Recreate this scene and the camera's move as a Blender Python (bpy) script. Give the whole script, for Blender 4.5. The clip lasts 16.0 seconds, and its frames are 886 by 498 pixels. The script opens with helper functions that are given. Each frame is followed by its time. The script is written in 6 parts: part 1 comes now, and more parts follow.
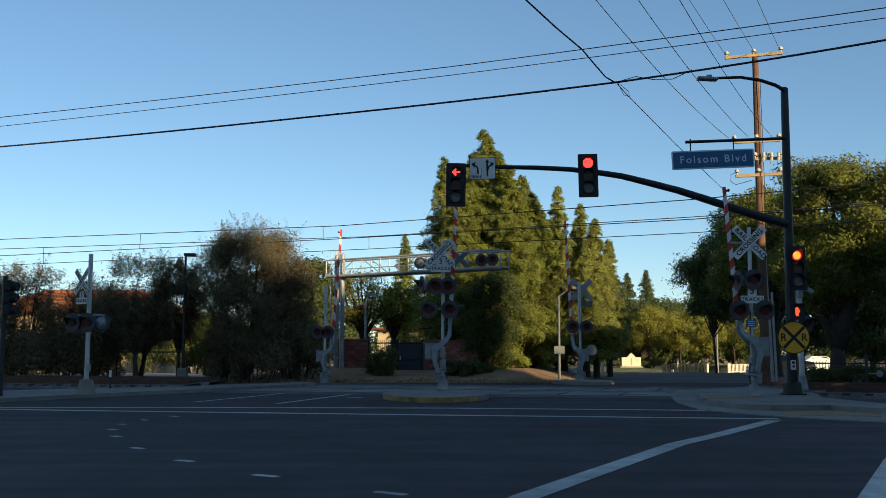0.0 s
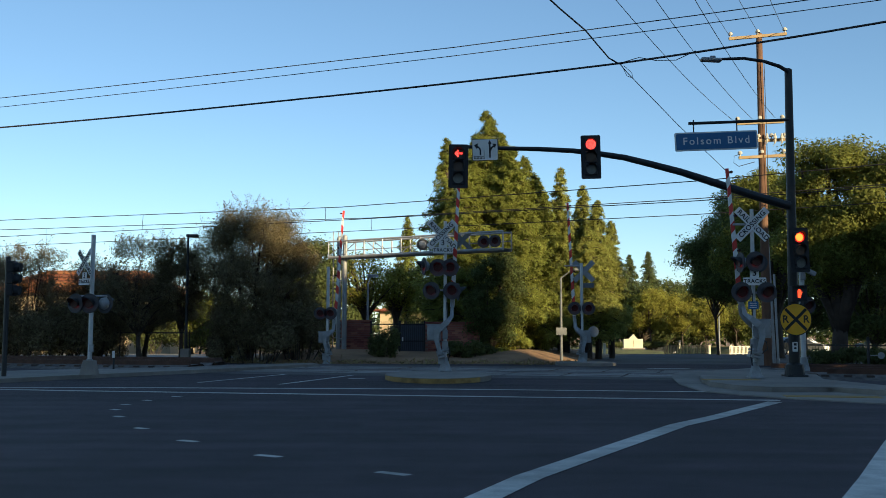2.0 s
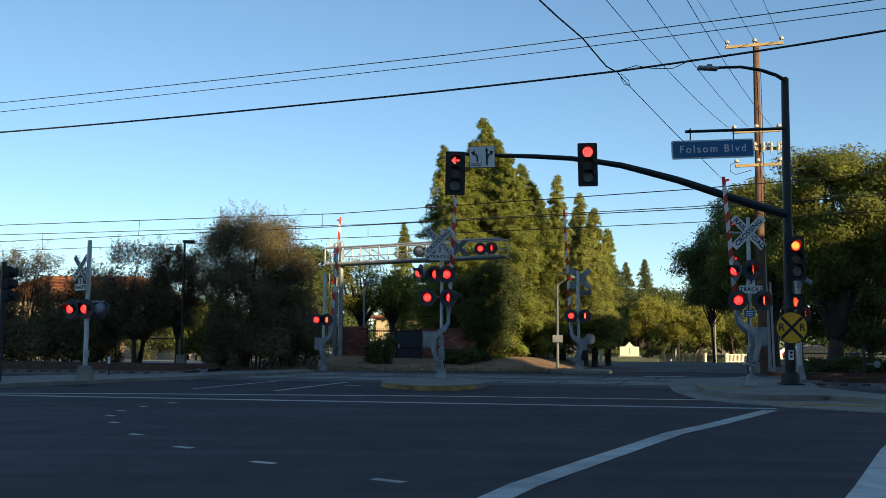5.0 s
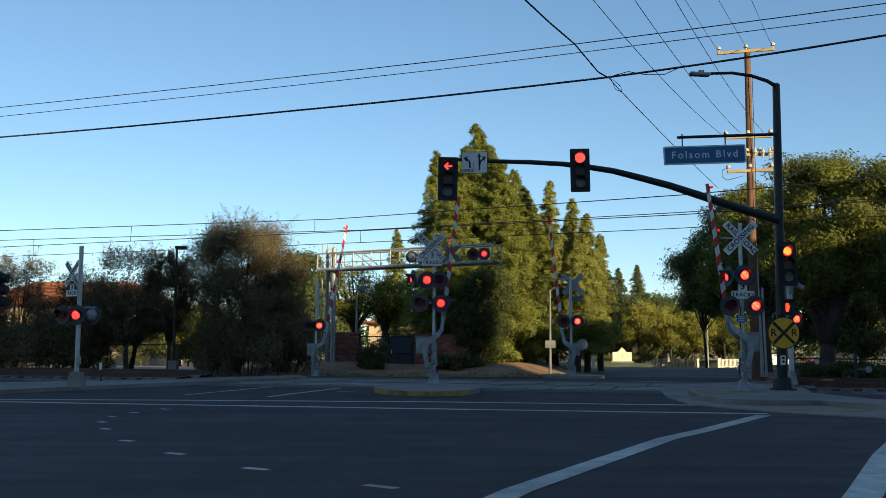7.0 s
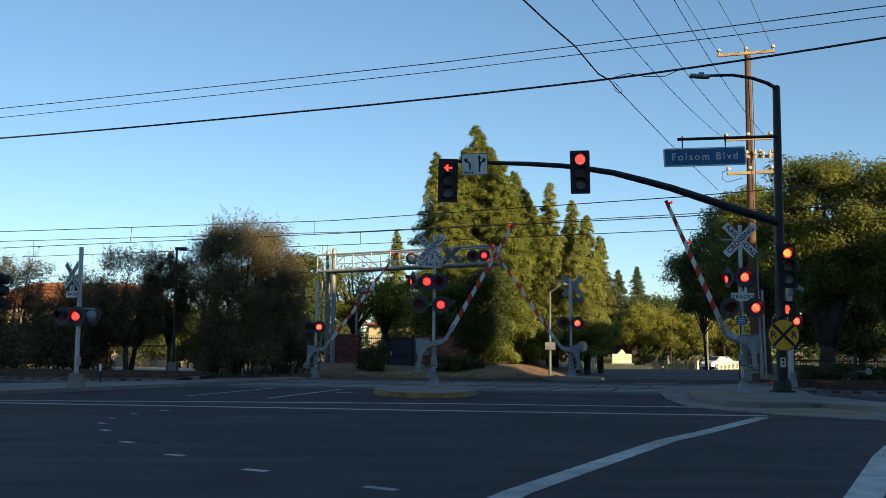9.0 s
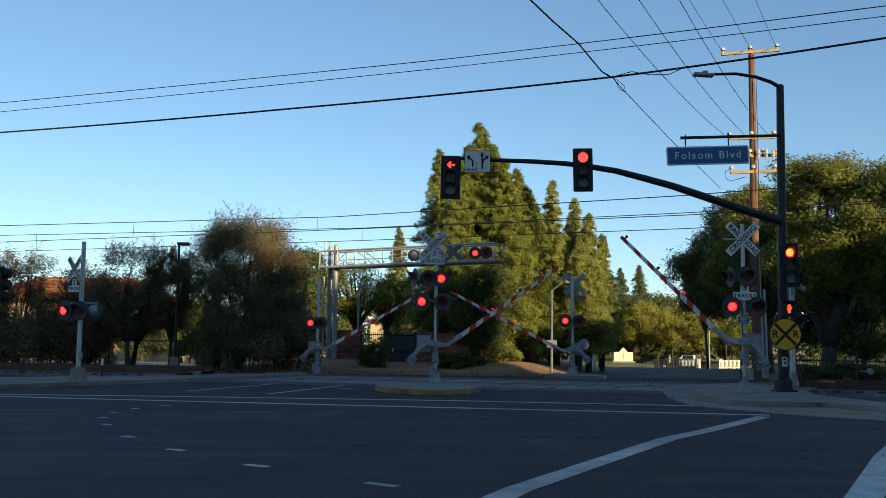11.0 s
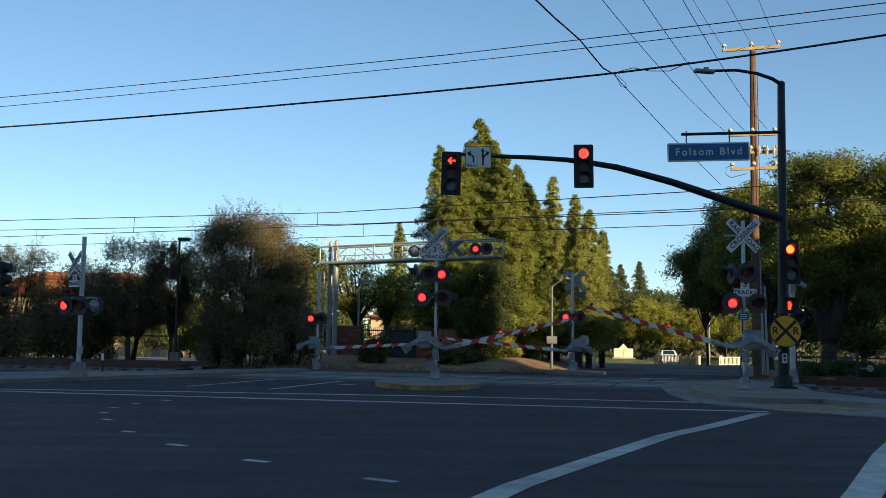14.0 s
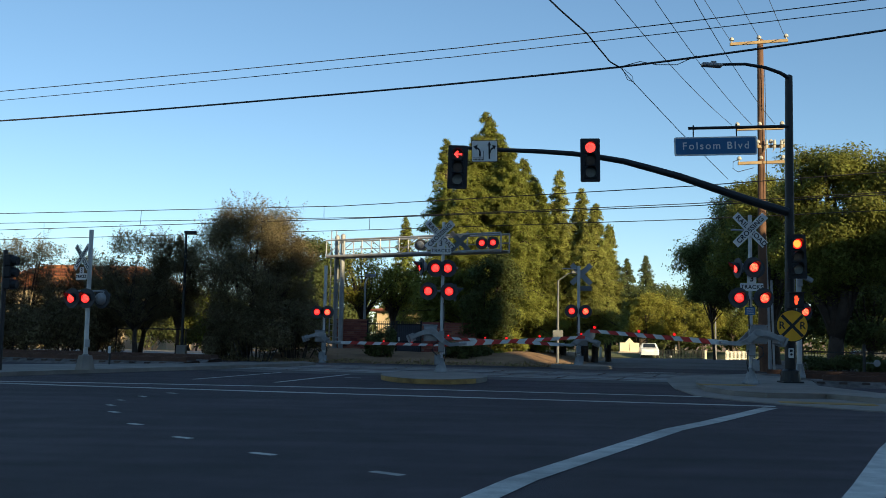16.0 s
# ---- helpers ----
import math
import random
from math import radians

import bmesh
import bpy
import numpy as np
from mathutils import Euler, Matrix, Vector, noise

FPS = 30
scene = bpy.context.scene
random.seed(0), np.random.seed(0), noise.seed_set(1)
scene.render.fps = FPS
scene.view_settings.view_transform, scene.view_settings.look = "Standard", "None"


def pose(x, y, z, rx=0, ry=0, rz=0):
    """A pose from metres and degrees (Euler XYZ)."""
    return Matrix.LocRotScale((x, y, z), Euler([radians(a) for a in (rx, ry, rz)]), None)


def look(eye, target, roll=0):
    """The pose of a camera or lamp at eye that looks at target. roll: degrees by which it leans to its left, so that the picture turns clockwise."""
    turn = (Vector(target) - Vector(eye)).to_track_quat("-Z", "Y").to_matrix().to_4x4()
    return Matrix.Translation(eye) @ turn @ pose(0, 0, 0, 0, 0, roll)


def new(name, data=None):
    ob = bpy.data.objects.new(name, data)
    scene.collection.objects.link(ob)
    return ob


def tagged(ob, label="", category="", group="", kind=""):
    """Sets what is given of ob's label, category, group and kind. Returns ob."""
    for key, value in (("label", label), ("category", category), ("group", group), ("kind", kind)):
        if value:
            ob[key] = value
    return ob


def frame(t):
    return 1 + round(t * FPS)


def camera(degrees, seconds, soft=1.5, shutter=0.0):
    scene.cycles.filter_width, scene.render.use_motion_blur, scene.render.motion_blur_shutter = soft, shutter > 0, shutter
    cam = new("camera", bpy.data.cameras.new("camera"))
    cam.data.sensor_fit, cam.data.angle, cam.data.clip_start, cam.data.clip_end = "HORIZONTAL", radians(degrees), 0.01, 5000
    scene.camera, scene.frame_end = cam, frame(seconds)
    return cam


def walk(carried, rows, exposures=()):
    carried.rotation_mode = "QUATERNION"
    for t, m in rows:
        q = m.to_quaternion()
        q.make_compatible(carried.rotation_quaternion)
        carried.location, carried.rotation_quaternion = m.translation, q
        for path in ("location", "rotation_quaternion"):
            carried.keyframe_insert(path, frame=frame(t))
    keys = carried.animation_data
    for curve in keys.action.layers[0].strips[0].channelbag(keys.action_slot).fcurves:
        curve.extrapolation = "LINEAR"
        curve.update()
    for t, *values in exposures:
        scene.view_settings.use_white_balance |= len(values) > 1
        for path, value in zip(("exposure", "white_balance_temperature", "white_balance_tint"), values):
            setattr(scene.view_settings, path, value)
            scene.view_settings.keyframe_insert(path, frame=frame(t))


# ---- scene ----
cam = camera(48.0, 16.0, soft=0.7)
walk(cam, [
    (0, pose(0, 0, 1.4, 95.901, 0, 0.000) @ pose(0, 0, 0, 0, 0, 0.050)),
    (0.5, pose(0, 0, 1.4, 95.527, 0, -0.458) @ pose(0, 0, 0, 0, 0, -0.435)),
    (1, pose(0, 0, 1.4, 95.092, 0, -0.237) @ pose(0, 0, 0, 0, 0, -0.513)),
    (1.5, pose(0, 0, 1.4, 94.903, 0, -0.078) @ pose(0, 0, 0, 0, 0, -0.010)),
    (2, pose(0, 0, 1.4, 94.830, 0, 0.133) @ pose(0, 0, 0, 0, 0, 0.144)),
    (2.5, pose(0, 0, 1.4, 94.783, 0, 0.304) @ pose(0, 0, 0, 0, 0, 0.279)),
    (3, pose(0, 0, 1.4, 94.727, 0, 0.265) @ pose(0, 0, 0, 0, 0, 0.214)),
    (3.5, pose(0, 0, 1.4, 94.731, 0, 0.241) @ pose(0, 0, 0, 0, 0, 0.149)),
    (4, pose(0, 0, 1.4, 94.841, 0, 0.192) @ pose(0, 0, 0, 0, 0, 0.203)),
    (6.5, pose(0, 0, 1.4, 95.596, 0, -0.452) @ pose(0, 0, 0, 0, 0, 0.383)),
    (7, pose(0, 0, 1.4, 95.554, 0, -0.485) @ pose(0, 0, 0, 0, 0, 0.292)),
    (7.5, pose(0, 0, 1.4, 95.554, 0, -0.523) @ pose(0, 0, 0, 0, 0, 0.287)),
    (8, pose(0, 0, 1.4, 95.586, 0, -0.538) @ pose(0, 0, 0, 0, 0, 0.251)),
    (8.5, pose(0, 0, 1.4, 95.604, 0, -0.505) @ pose(0, 0, 0, 0, 0, 0.429)),
    (9, pose(0, 0, 1.4, 95.648, 0, -0.487) @ pose(0, 0, 0, 0, 0, 0.370)),
    (11.5, pose(0, 0, 1.4, 95.403, 0, -0.305) @ pose(0, 0, 0, 0, 0, 1.034)),
    (12, pose(0, 0, 1.4, 95.359, 0, -0.267) @ pose(0, 0, 0, 0, 0, 1.245)),
    (12.5, pose(0, 0, 1.4, 95.365, 0, -0.194) @ pose(0, 0, 0, 0, 0, 1.121)),
    (13, pose(0, 0, 1.4, 95.334, 0, -0.243) @ pose(0, 0, 0, 0, 0, 0.917)),
    (13.5, pose(0, 0, 1.4, 95.314, 0, -0.340) @ pose(0, 0, 0, 0, 0, 0.993)),
    (14, pose(0, 0, 1.4, 95.236, 0, -0.340) @ pose(0, 0, 0, 0, 0, 0.920)),
    (14.5, pose(0, 0, 1.4, 95.090, 0, -0.344) @ pose(0, 0, 0, 0, 0, 0.905)),
    (15, pose(0, 0, 1.4, 94.991, 0, -0.159) @ pose(0, 0, 0, 0, 0, 0.922)),
    (15.5, pose(0, 0, 1.4, 94.923, 0, -0.055) @ pose(0, 0, 0, 0, 0, 1.050)),
    (16, pose(0, 0, 1.4, 94.871, 0, 0.013) @ pose(0, 0, 0, 0, 0, 1.072)),
], exposures=[(0.0, 0.83, 5850, 1.5), (1.2, 1.04, 5850, 1.5), (4.2, 1.08, 5850, 1.5), (7.0, 0.99, 5850, 1.5), (16.0, 0.99, 5850, 1.5)])

# ---- light ----
SUN_FROM = Vector((0.566, -0.824, 0.278)).normalized()
world = bpy.data.worlds.new("evening_sky")
scene.world = world
world.use_nodes = True
wn = world.node_tree
wn.nodes.clear()
sky = wn.nodes.new("ShaderNodeTexSky")
sky.sky_type = "NISHITA"
sky.sun_disc = False
sky.sun_elevation = math.asin(SUN_FROM.z)
sky.sun_rotation = math.atan2(SUN_FROM.x, SUN_FROM.y)
sky.air_density, sky.dust_density, sky.ozone_density = 0.9, 0.0, 2.0
sky.altitude = 600
bg = wn.nodes.new("ShaderNodeBackground")
bg.inputs["Strength"].default_value = 0.092
wo = wn.nodes.new("ShaderNodeOutputWorld")
sat = wn.nodes.new("ShaderNodeHueSaturation")
sat.inputs["Saturation"].default_value = 1.02
wn.links.new(sky.outputs[0], sat.inputs["Color"])
gam = wn.nodes.new("ShaderNodeGamma")
gam.inputs["Gamma"].default_value = 0.86
wn.links.new(sat.outputs[0], gam.inputs["Color"])
wn.links.new(gam.outputs[0], bg.inputs[0])
wn.links.new(bg.outputs[0], wo.inputs[0])
sun = new("sun", bpy.data.lights.new("sun", "SUN"))
sun.data.energy, sun.data.angle, sun.data.color = 5.0, radians(0.6), (1.0, 0.73, 0.4)
sun.matrix_world = look((0, 0, 60), Vector((0, 0, 60)) - SUN_FROM)


# ---- materials ----
def mat(name, c, rough=0.8, metal=0.0, var=0.25, scale=6.0, bump=0.0, fine=60.0, per="", glow=0.0, glow_c=None, stain=0.0, spec=0.5, streak=0.0):
    m = bpy.data.materials.new(name)
    m.use_nodes = True
    nt = m.node_tree
    N, L = nt.nodes, nt.links
    b = N["Principled BSDF"]
    b.inputs["Roughness"].default_value = rough
    b.inputs["Metallic"].default_value = metal
    b.inputs["Specular IOR Level"].default_value = spec
    co = N.new("ShaderNodeTexCoord")
    n1 = N.new("ShaderNodeTexNoise")
    n1.inputs["Scale"].default_value = scale
    n1.inputs["Detail"].default_value = 5
    n2 = N.new("ShaderNodeTexNoise")
    n2.inputs["Scale"].default_value = fine
    n2.inputs["Detail"].default_value = 3
    L.new(co.outputs["Object"], n1.inputs["Vector"])
    L.new(co.outputs["Object"], n2.inputs["Vector"])
    r1 = N.new("ShaderNodeValToRGB")
    lo = tuple(max(0, x * (1 - var)) for x in c) + (1,)
    hi = tuple(min(1, x * (1 + var)) for x in c) + (1,)
    r1.color_ramp.elements[0].position, r1.color_ramp.elements[1].position = 0.3, 0.7
    r1.color_ramp.elements[0].color, r1.color_ramp.elements[1].color = lo, hi
    L.new(n1.outputs["Fac"], r1.inputs["Fac"])
    mx = N.new("ShaderNodeMixRGB")
    mx.blend_type = "MULTIPLY"
    mx.inputs["Fac"].default_value = 1
    r2 = N.new("ShaderNodeValToRGB")
    r2.color_ramp.elements[0].color = (1 - var, 1 - var, 1 - var, 1)
    r2.color_ramp.elements[1].color = (1 + var * .6,) * 3 + (1,)
    L.new(n2.outputs["Fac"], r2.inputs["Fac"])
    L.new(r1.outputs["Color"], mx.inputs["Color1"])
    L.new(r2.outputs["Color"], mx.inputs["Color2"])
    out = mx.outputs["Color"]
    if per:
        if per == "island":
            g = N.new("ShaderNodeNewGeometry")
            rnd = g.outputs["Random Per Island"]
        else:
            g = N.new("ShaderNodeObjectInfo")
            rnd = g.outputs["Random"]
        hs = N.new("ShaderNodeHueSaturation")
        mr = N.new("ShaderNodeMapRange")
        mr.inputs["To Min"].default_value, mr.inputs["To Max"].default_value = 0.6, 1.35
        L.new(rnd, mr.inputs["Value"])
        L.new(mr.outputs[0], hs.inputs["Value"])
        mh = N.new("ShaderNodeMapRange")
        mh.inputs["To Min"].default_value, mh.inputs["To Max"].default_value = 0.485, 0.515
        L.new(rnd, mh.inputs["Value"])
        L.new(mh.outputs[0], hs.inputs["Hue"])
        L.new(out, hs.inputs["Color"])
        out = hs.outputs["Color"]
    if stain:
        n3 = N.new("ShaderNodeTexNoise")
        n3.inputs["Scale"].default_value = scale * 0.17
        n3.inputs["Detail"].default_value = 6
        L.new(co.outputs["Object"], n3.inputs["Vector"])
        r3 = N.new("ShaderNodeValToRGB")
        r3.color_ramp.elements[0].position, r3.color_ramp.elements[1].position = 0.38, 0.62
        r3.color_ramp.elements[0].color = (1 - stain,) * 3 + (1,)
        r3.color_ramp.elements[1].color = (1 + stain * .5,) * 3 + (1,)
        L.new(n3.outputs["Fac"], r3.inputs["Fac"])
        m3 = N.new("ShaderNodeMixRGB")
        m3.blend_type = "MULTIPLY"
        m3.inputs["Fac"].default_value = 1
        L.new(out, m3.inputs["Color1"])
        L.new(r3.outputs["Color"], m3.inputs["Color2"])
        out = m3.outputs["Color"]
    if streak:
        mp = N.new("ShaderNodeMapping")
        mp.inputs["Scale"].default_value = (0.05, 0.9, 1.0)
        mp.inputs["Rotation"].default_value = (0, 0, radians(8))
        L.new(co.outputs["Object"], mp.inputs["Vector"])
        n4 = N.new("ShaderNodeTexNoise")
        n4.inputs["Scale"].default_value = 1.6
        n4.inputs["Detail"].default_value = 4
        L.new(mp.outputs[0], n4.inputs["Vector"])
        r4 = N.new("ShaderNodeValToRGB")
        r4.color_ramp.elements[0].position, r4.color_ramp.elements[1].position = 0.35, 0.65
        r4.color_ramp.elements[0].color = (1 - streak,) * 3 + (1,)
        r4.color_ramp.elements[1].color = (1 + streak,) * 3 + (1,)
        L.new(n4.outputs["Fac"], r4.inputs["Fac"])
        m4 = N.new("ShaderNodeMixRGB")
        m4.blend_type = "MULTIPLY"
        m4.inputs["Fac"].default_value = 1
        L.new(out, m4.inputs["Color1"])
        L.new(r4.outputs["Color"], m4.inputs["Color2"])
        out = m4.outputs["Color"]
    L.new(out, b.inputs["Base Color"])
    if bump:
        bp = N.new("ShaderNodeBump")
        bp.inputs["Strength"].default_value = bump
        bp.inputs["Distance"].default_value = 0.02
        L.new(n2.outputs["Fac"], bp.inputs["Height"])
        L.new(bp.outputs[0], b.inputs["Normal"])
    if glow:
        b.inputs["Emission Color"].default_value = (glow_c or c) + (1,)
        b.inputs["Emission Strength"].default_value = glow
    return m


def leaf_mat(name, c, var=0.35):
    m = mat(name, c, 0.6, 0, var, 0.35, 0, 3.0, "island", spec=0.12)
    nt = m.node_tree
    b = nt.nodes["Principled BSDF"]
    tr = nt.nodes.new("ShaderNodeBsdfTranslucent")
    src = b.inputs["Base Color"].links[0].from_socket
    nt.links.new(src, tr.inputs["Color"])
    ms = nt.nodes.new("ShaderNodeMixShader")
    ms.inputs[0].default_value = 0.5
    out = nt.nodes["Material Output"]
    nt.links.new(b.outputs[0], ms.inputs[1])
    nt.links.new(tr.outputs[0], ms.inputs[2])
    nt.links.new(ms.outputs[0], out.inputs["Surface"])
    return m


ASPHALT = mat("asphalt", (0.047, 0.036, 0.0425), 0.88, 0, 0.22, 1.2, 0.6, 70, stain=0.26, streak=0.26, spec=0.4)
OLD_ASPHALT = mat("worn_grey_asphalt", (0.1, 0.09, 0.088), 0.9, 0, 0.2, 1.4, 0.5, 70, stain=0.25, streak=0.2)
CONCRETE = mat("concrete", (0.23, 0.205, 0.178), 0.85, 0, 0.15, 2.0, 0.3, 60, stain=0.2)
PANEL = mat("crossing_concrete", (0.25, 0.235, 0.22), 0.85, 0, 0.18, 1.5, 0.3, 50, stain=0.25)
DIRT = mat("dry_soil", (0.28, 0.168, 0.09), 0.95, 0, 0.3, 0.8, 0.7, 25, stain=0.3)
LAWN = mat("lawn", (0.1, 0.11, 0.035), 0.95, 0, 0.35, 0.6, 0.7, 20, stain=0.3)
BALLAST = mat("ballast", (0.17, 0.15, 0.135), 0.95, 0, 0.45, 4.0, 1.0, 25, "island", stain=0.3)
RAIL = mat("rusty_rail", (0.1, 0.055, 0.04), 0.6, 0.5, 0.3, 3.0, 0.2, 40)
TIE = mat("wood_tie", (0.07, 0.05, 0.04), 0.9, 0, 0.3, 3.0, 0.4, 30, "object")
ROADPAINT = mat("worn_road_paint", (0.5, 0.49, 0.45), 0.8, 0, 0.28, 2.5, 0.1, 45, stain=0.25)
YELLOWPAINT = mat("yellow_paint", (0.42, 0.265, 0.08), 0.8, 0, 0.35, 3, 0.1, 40, stain=0.5)
TACTILE = mat("tactile_yellow", (0.33, 0.21, 0.06), 0.85, 0, 0.2, 2, 0.2, 30)
ALU = mat("galvanized_steel", (0.35, 0.35, 0.35), 0.5, 0.35, 0.15, 3.0, 0.05, 30)
POSTALU = mat("pale_aluminium_post", (0.52, 0.52, 0.51), 0.5, 0.15, 0.12, 3.0, 0.05, 30, stain=0.12)
GATEPAINT = mat("pale_gate_paint", (0.27, 0.275, 0.28), 0.55, 0.15, 0.18, 4.0, 0.08, 30, stain=0.2)
GREYPAINT = mat("grey_paint", (0.26, 0.265, 0.27), 0.55, 0.2, 0.15, 3.0, 0.05, 30)
BLACK = mat("black_paint", (0.018, 0.018, 0.02), 0.5, 0.1, 0.2, 3.0)
FLATBLACK = mat("dull_black", (0.012, 0.012, 0.014), 0.7, 0, 0.2, 3.0)
BACKBOARD = mat("weathered_black", (0.042, 0.042, 0.047), 0.6, 0, 0.25, 5.0)
DARKPOLE = mat("dark_bronze_paint", (0.018, 0.02, 0.022), 0.45, 0.4, 0.2, 3.0)
WOODPOLE = mat("weathered_pole_wood", (0.125, 0.065, 0.037), 0.9, 0, 0.25, 2.0, 0.5, 30)
WOODARM = mat("crossarm_wood", (0.3, 0.21, 0.11), 0.85, 0, 0.2, 3.0, 0.4, 30)
WHITE = mat("reflective_white", (0.62, 0.62, 0.6), 0.5, 0, 0.08, 4.0)
RED = mat("reflective_red", (0.5, 0.035, 0.025), 0.5, 0, 0.12, 4.0)
SIGNBLUE = mat("sign_blue", (0.012, 0.1, 0.25), 0.4, 0, 0.08, 4.0)
SIGNYELLOW = mat("sign_yellow", (0.7, 0.36, 0.005), 0.45, 0, 0.08, 4.0)
INSUL = mat("porcelain", (0.42, 0.4, 0.34), 0.3, 0, 0.1, 4.0)
WIRE = mat("cable", (0.02, 0.02, 0.022), 0.6, 0, 0.1, 4.0)
WIRE2 = mat("copper_wire", (0.05, 0.045, 0.04), 0.5, 0.5, 0.1, 4.0)
LENS_OFF = mat("red_lens_unlit", (0.035, 0.005, 0.005), 0.4, 0, 0.1, 20, spec=0.25)
LENS_DARK = mat("dark_lens", (0.05, 0.03, 0.02), 0.2, 0, 0.1, 20)
LENS_PALE = mat("grey_lens", (0.12, 0.13, 0.12), 0.2, 0, 0.1, 20)
RED_ON = mat("red_lamp_lit", (0.4, 0.02, 0.02), 0.3, 0, 0.05, 30, glow=0.55, glow_c=(1.0, 0.006, 0.008))
RED_HOT = mat("red_lamp_core", (0.4, 0.02, 0.02), 0.3, 0, 0.05, 30, glow=2.2, glow_c=(1.0, 0.05, 0.015))
RED_GLARE = mat("red_lamp_glare", (0.4, 0.02, 0.02), 0.3, 0, 0.05, 30, glow=2.2, glow_c=(1.0, 0.05, 0.015))
AMBER_ON = mat("orange_red_lamp_lit", (0.4, 0.1, 0.02), 0.3, 0, 0.05, 30, glow=2.6, glow_c=(1.0, 0.115, 0.012))
HAND_ON = mat("orange_led", (0.4, 0.1, 0.02), 0.3, 0, 0.05, 30, glow=1.2, glow_c=(1.0, 0.055, 0.015))


def prism_glow(m, dim, bright, strength):
    """The broken sparkle of a moulded lamp lens: cells of two glow colours."""
    nt = m.node_tree
    co = nt.nodes.new("ShaderNodeTexCoord")
    vo = nt.nodes.new("ShaderNodeTexVoronoi")
    vo.inputs["Scale"].default_value = 62.0
    ra = nt.nodes.new("ShaderNodeValToRGB")
    ra.color_ramp.elements[0].position, ra.color_ramp.elements[1].position = 0.25, 0.75
    ra.color_ramp.elements[0].color, ra.color_ramp.elements[1].color = bright + (1,), dim + (1,)
    sep = nt.nodes.new("ShaderNodeSeparateColor")
    nt.links.new(co.outputs["Object"], vo.inputs["Vector"])
    nt.links.new(vo.outputs["Color"], sep.inputs[0])
    nt.links.new(sep.outputs[0], ra.inputs["Fac"])
    b = nt.nodes["Principled BSDF"]
    nt.links.new(ra.outputs["Color"], b.inputs["Emission Color"])
    b.inputs["Emission Strength"].default_value = strength


prism_glow(RED_HOT, (0.75, 0.004, 0.006), (1.0, 0.075, 0.05), 1.5)
prism_glow(RED_GLARE, (1.0, 0.012, 0.01), (1.0, 0.17, 0.06), 1.9)
BARK = mat("bark", (0.055, 0.041, 0.031), 0.95, 0, 0.35, 2.5, 0.8, 20)
LEAF_PINE = leaf_mat("pine_needles", (0.25, 0.27, 0.06))
LEAF_PINE2 = leaf_mat("pale_pine_needles", (0.31, 0.32, 0.085))
LEAF_OAK = leaf_mat("oak_leaves", (0.13, 0.155, 0.055))
LEAF_OLIVE = leaf_mat("olive_brown_leaves", (0.215, 0.178, 0.1))
LEAF_ELM = leaf_mat("green_leaves", (0.195, 0.208, 0.048))
LEAF_GOLD = leaf_mat("yellow_green_leaves", (0.27, 0.26, 0.05))
LEAF_HEDGE = leaf_mat("hedge_leaves", (0.12, 0.135, 0.05))
DRYGRASS = leaf_mat("dry_grass", (0.3, 0.23, 0.11))
TERRACOTTA = mat("terracotta_tile", (0.24, 0.085, 0.04), 0.85, 0, 0.25, 2.0, 0.3, 15, "object")
STUCCO = mat("cream_stucco", (0.42, 0.33, 0.21), 0.9, 0, 0.1, 1.0, 0.2, 40, stain=0.1)
BRICK = mat("brick_wall_paint", (0.27, 0.095, 0.07), 0.9, 0, 0.25, 2.0, 0.3, 20, "object")
MORTAR = mat("mortar", (0.25, 0.17, 0.14), 0.95, 0, 0.2, 2.0, 0.3, 40)
STONE = mat("pale_stone", (0.6, 0.52, 0.38), 0.85, 0, 0.1, 2.0, 0.2, 30)
WINDOW = mat("window_glass", (0.02, 0.025, 0.03), 0.08, 0, 0.1, 1.0)
CARWHITE = mat("white_car_paint", (0.7, 0.7, 0.7), 0.25, 0, 0.03, 1.0)
CARDARK = mat("dark_car_paint", (0.02, 0.022, 0.025), 0.2, 0.2, 0.03, 1.0)
TYRE = mat("tyre_rubber", (0.02, 0.02, 0.02), 0.9, 0, 0.1, 5.0)
FENCEIRON = mat("black_iron", (0.02, 0.02, 0.02), 0.5, 0.4, 0.1, 5.0)
GATESHEET = mat("blue_grey_sheet", (0.06, 0.065, 0.085), 0.6, 0.1, 0.2, 2.0)
# grey steel made darker; shade on the sign back is in this colour
DARKENED_STEEL = mat("darkened_steel", (0.12, 0.125, 0.13), 0.6, 0.3, 0.2, 3.0)
FENCEWOOD = mat("wood_fence", (0.5, 0.36, 0.15), 0.85, 0, 0.25, 4.0, 0.3, 30, "object")
FENCEWHITE = mat("white_fence", (0.65, 0.6, 0.5), 0.8, 0, 0.1, 4.0, 0.1, 30)
# colour of the added shade blocks, kept pale to bounce light back
PLASTER = mat("shade_block_plaster", (0.6, 0.57, 0.52), 0.9, 0, 0.15, 0.5, 0.2, 20)


# ---- mesh helpers ----
def box(bm, c, s, rot=None, bev=0.0):
    m = Matrix.Translation(c) @ (rot if rot else Matrix()) @ Matrix.Diagonal((s[0], s[1], s[2], 1))
    r = bmesh.ops.create_cube(bm, size=1.0, matrix=m)
    if bev:
        es = list({e for v in r["verts"] for e in v.link_edges})
        bmesh.ops.bevel(bm, geom=es, offset=bev, segments=2, affect="EDGES", profile=0.5)


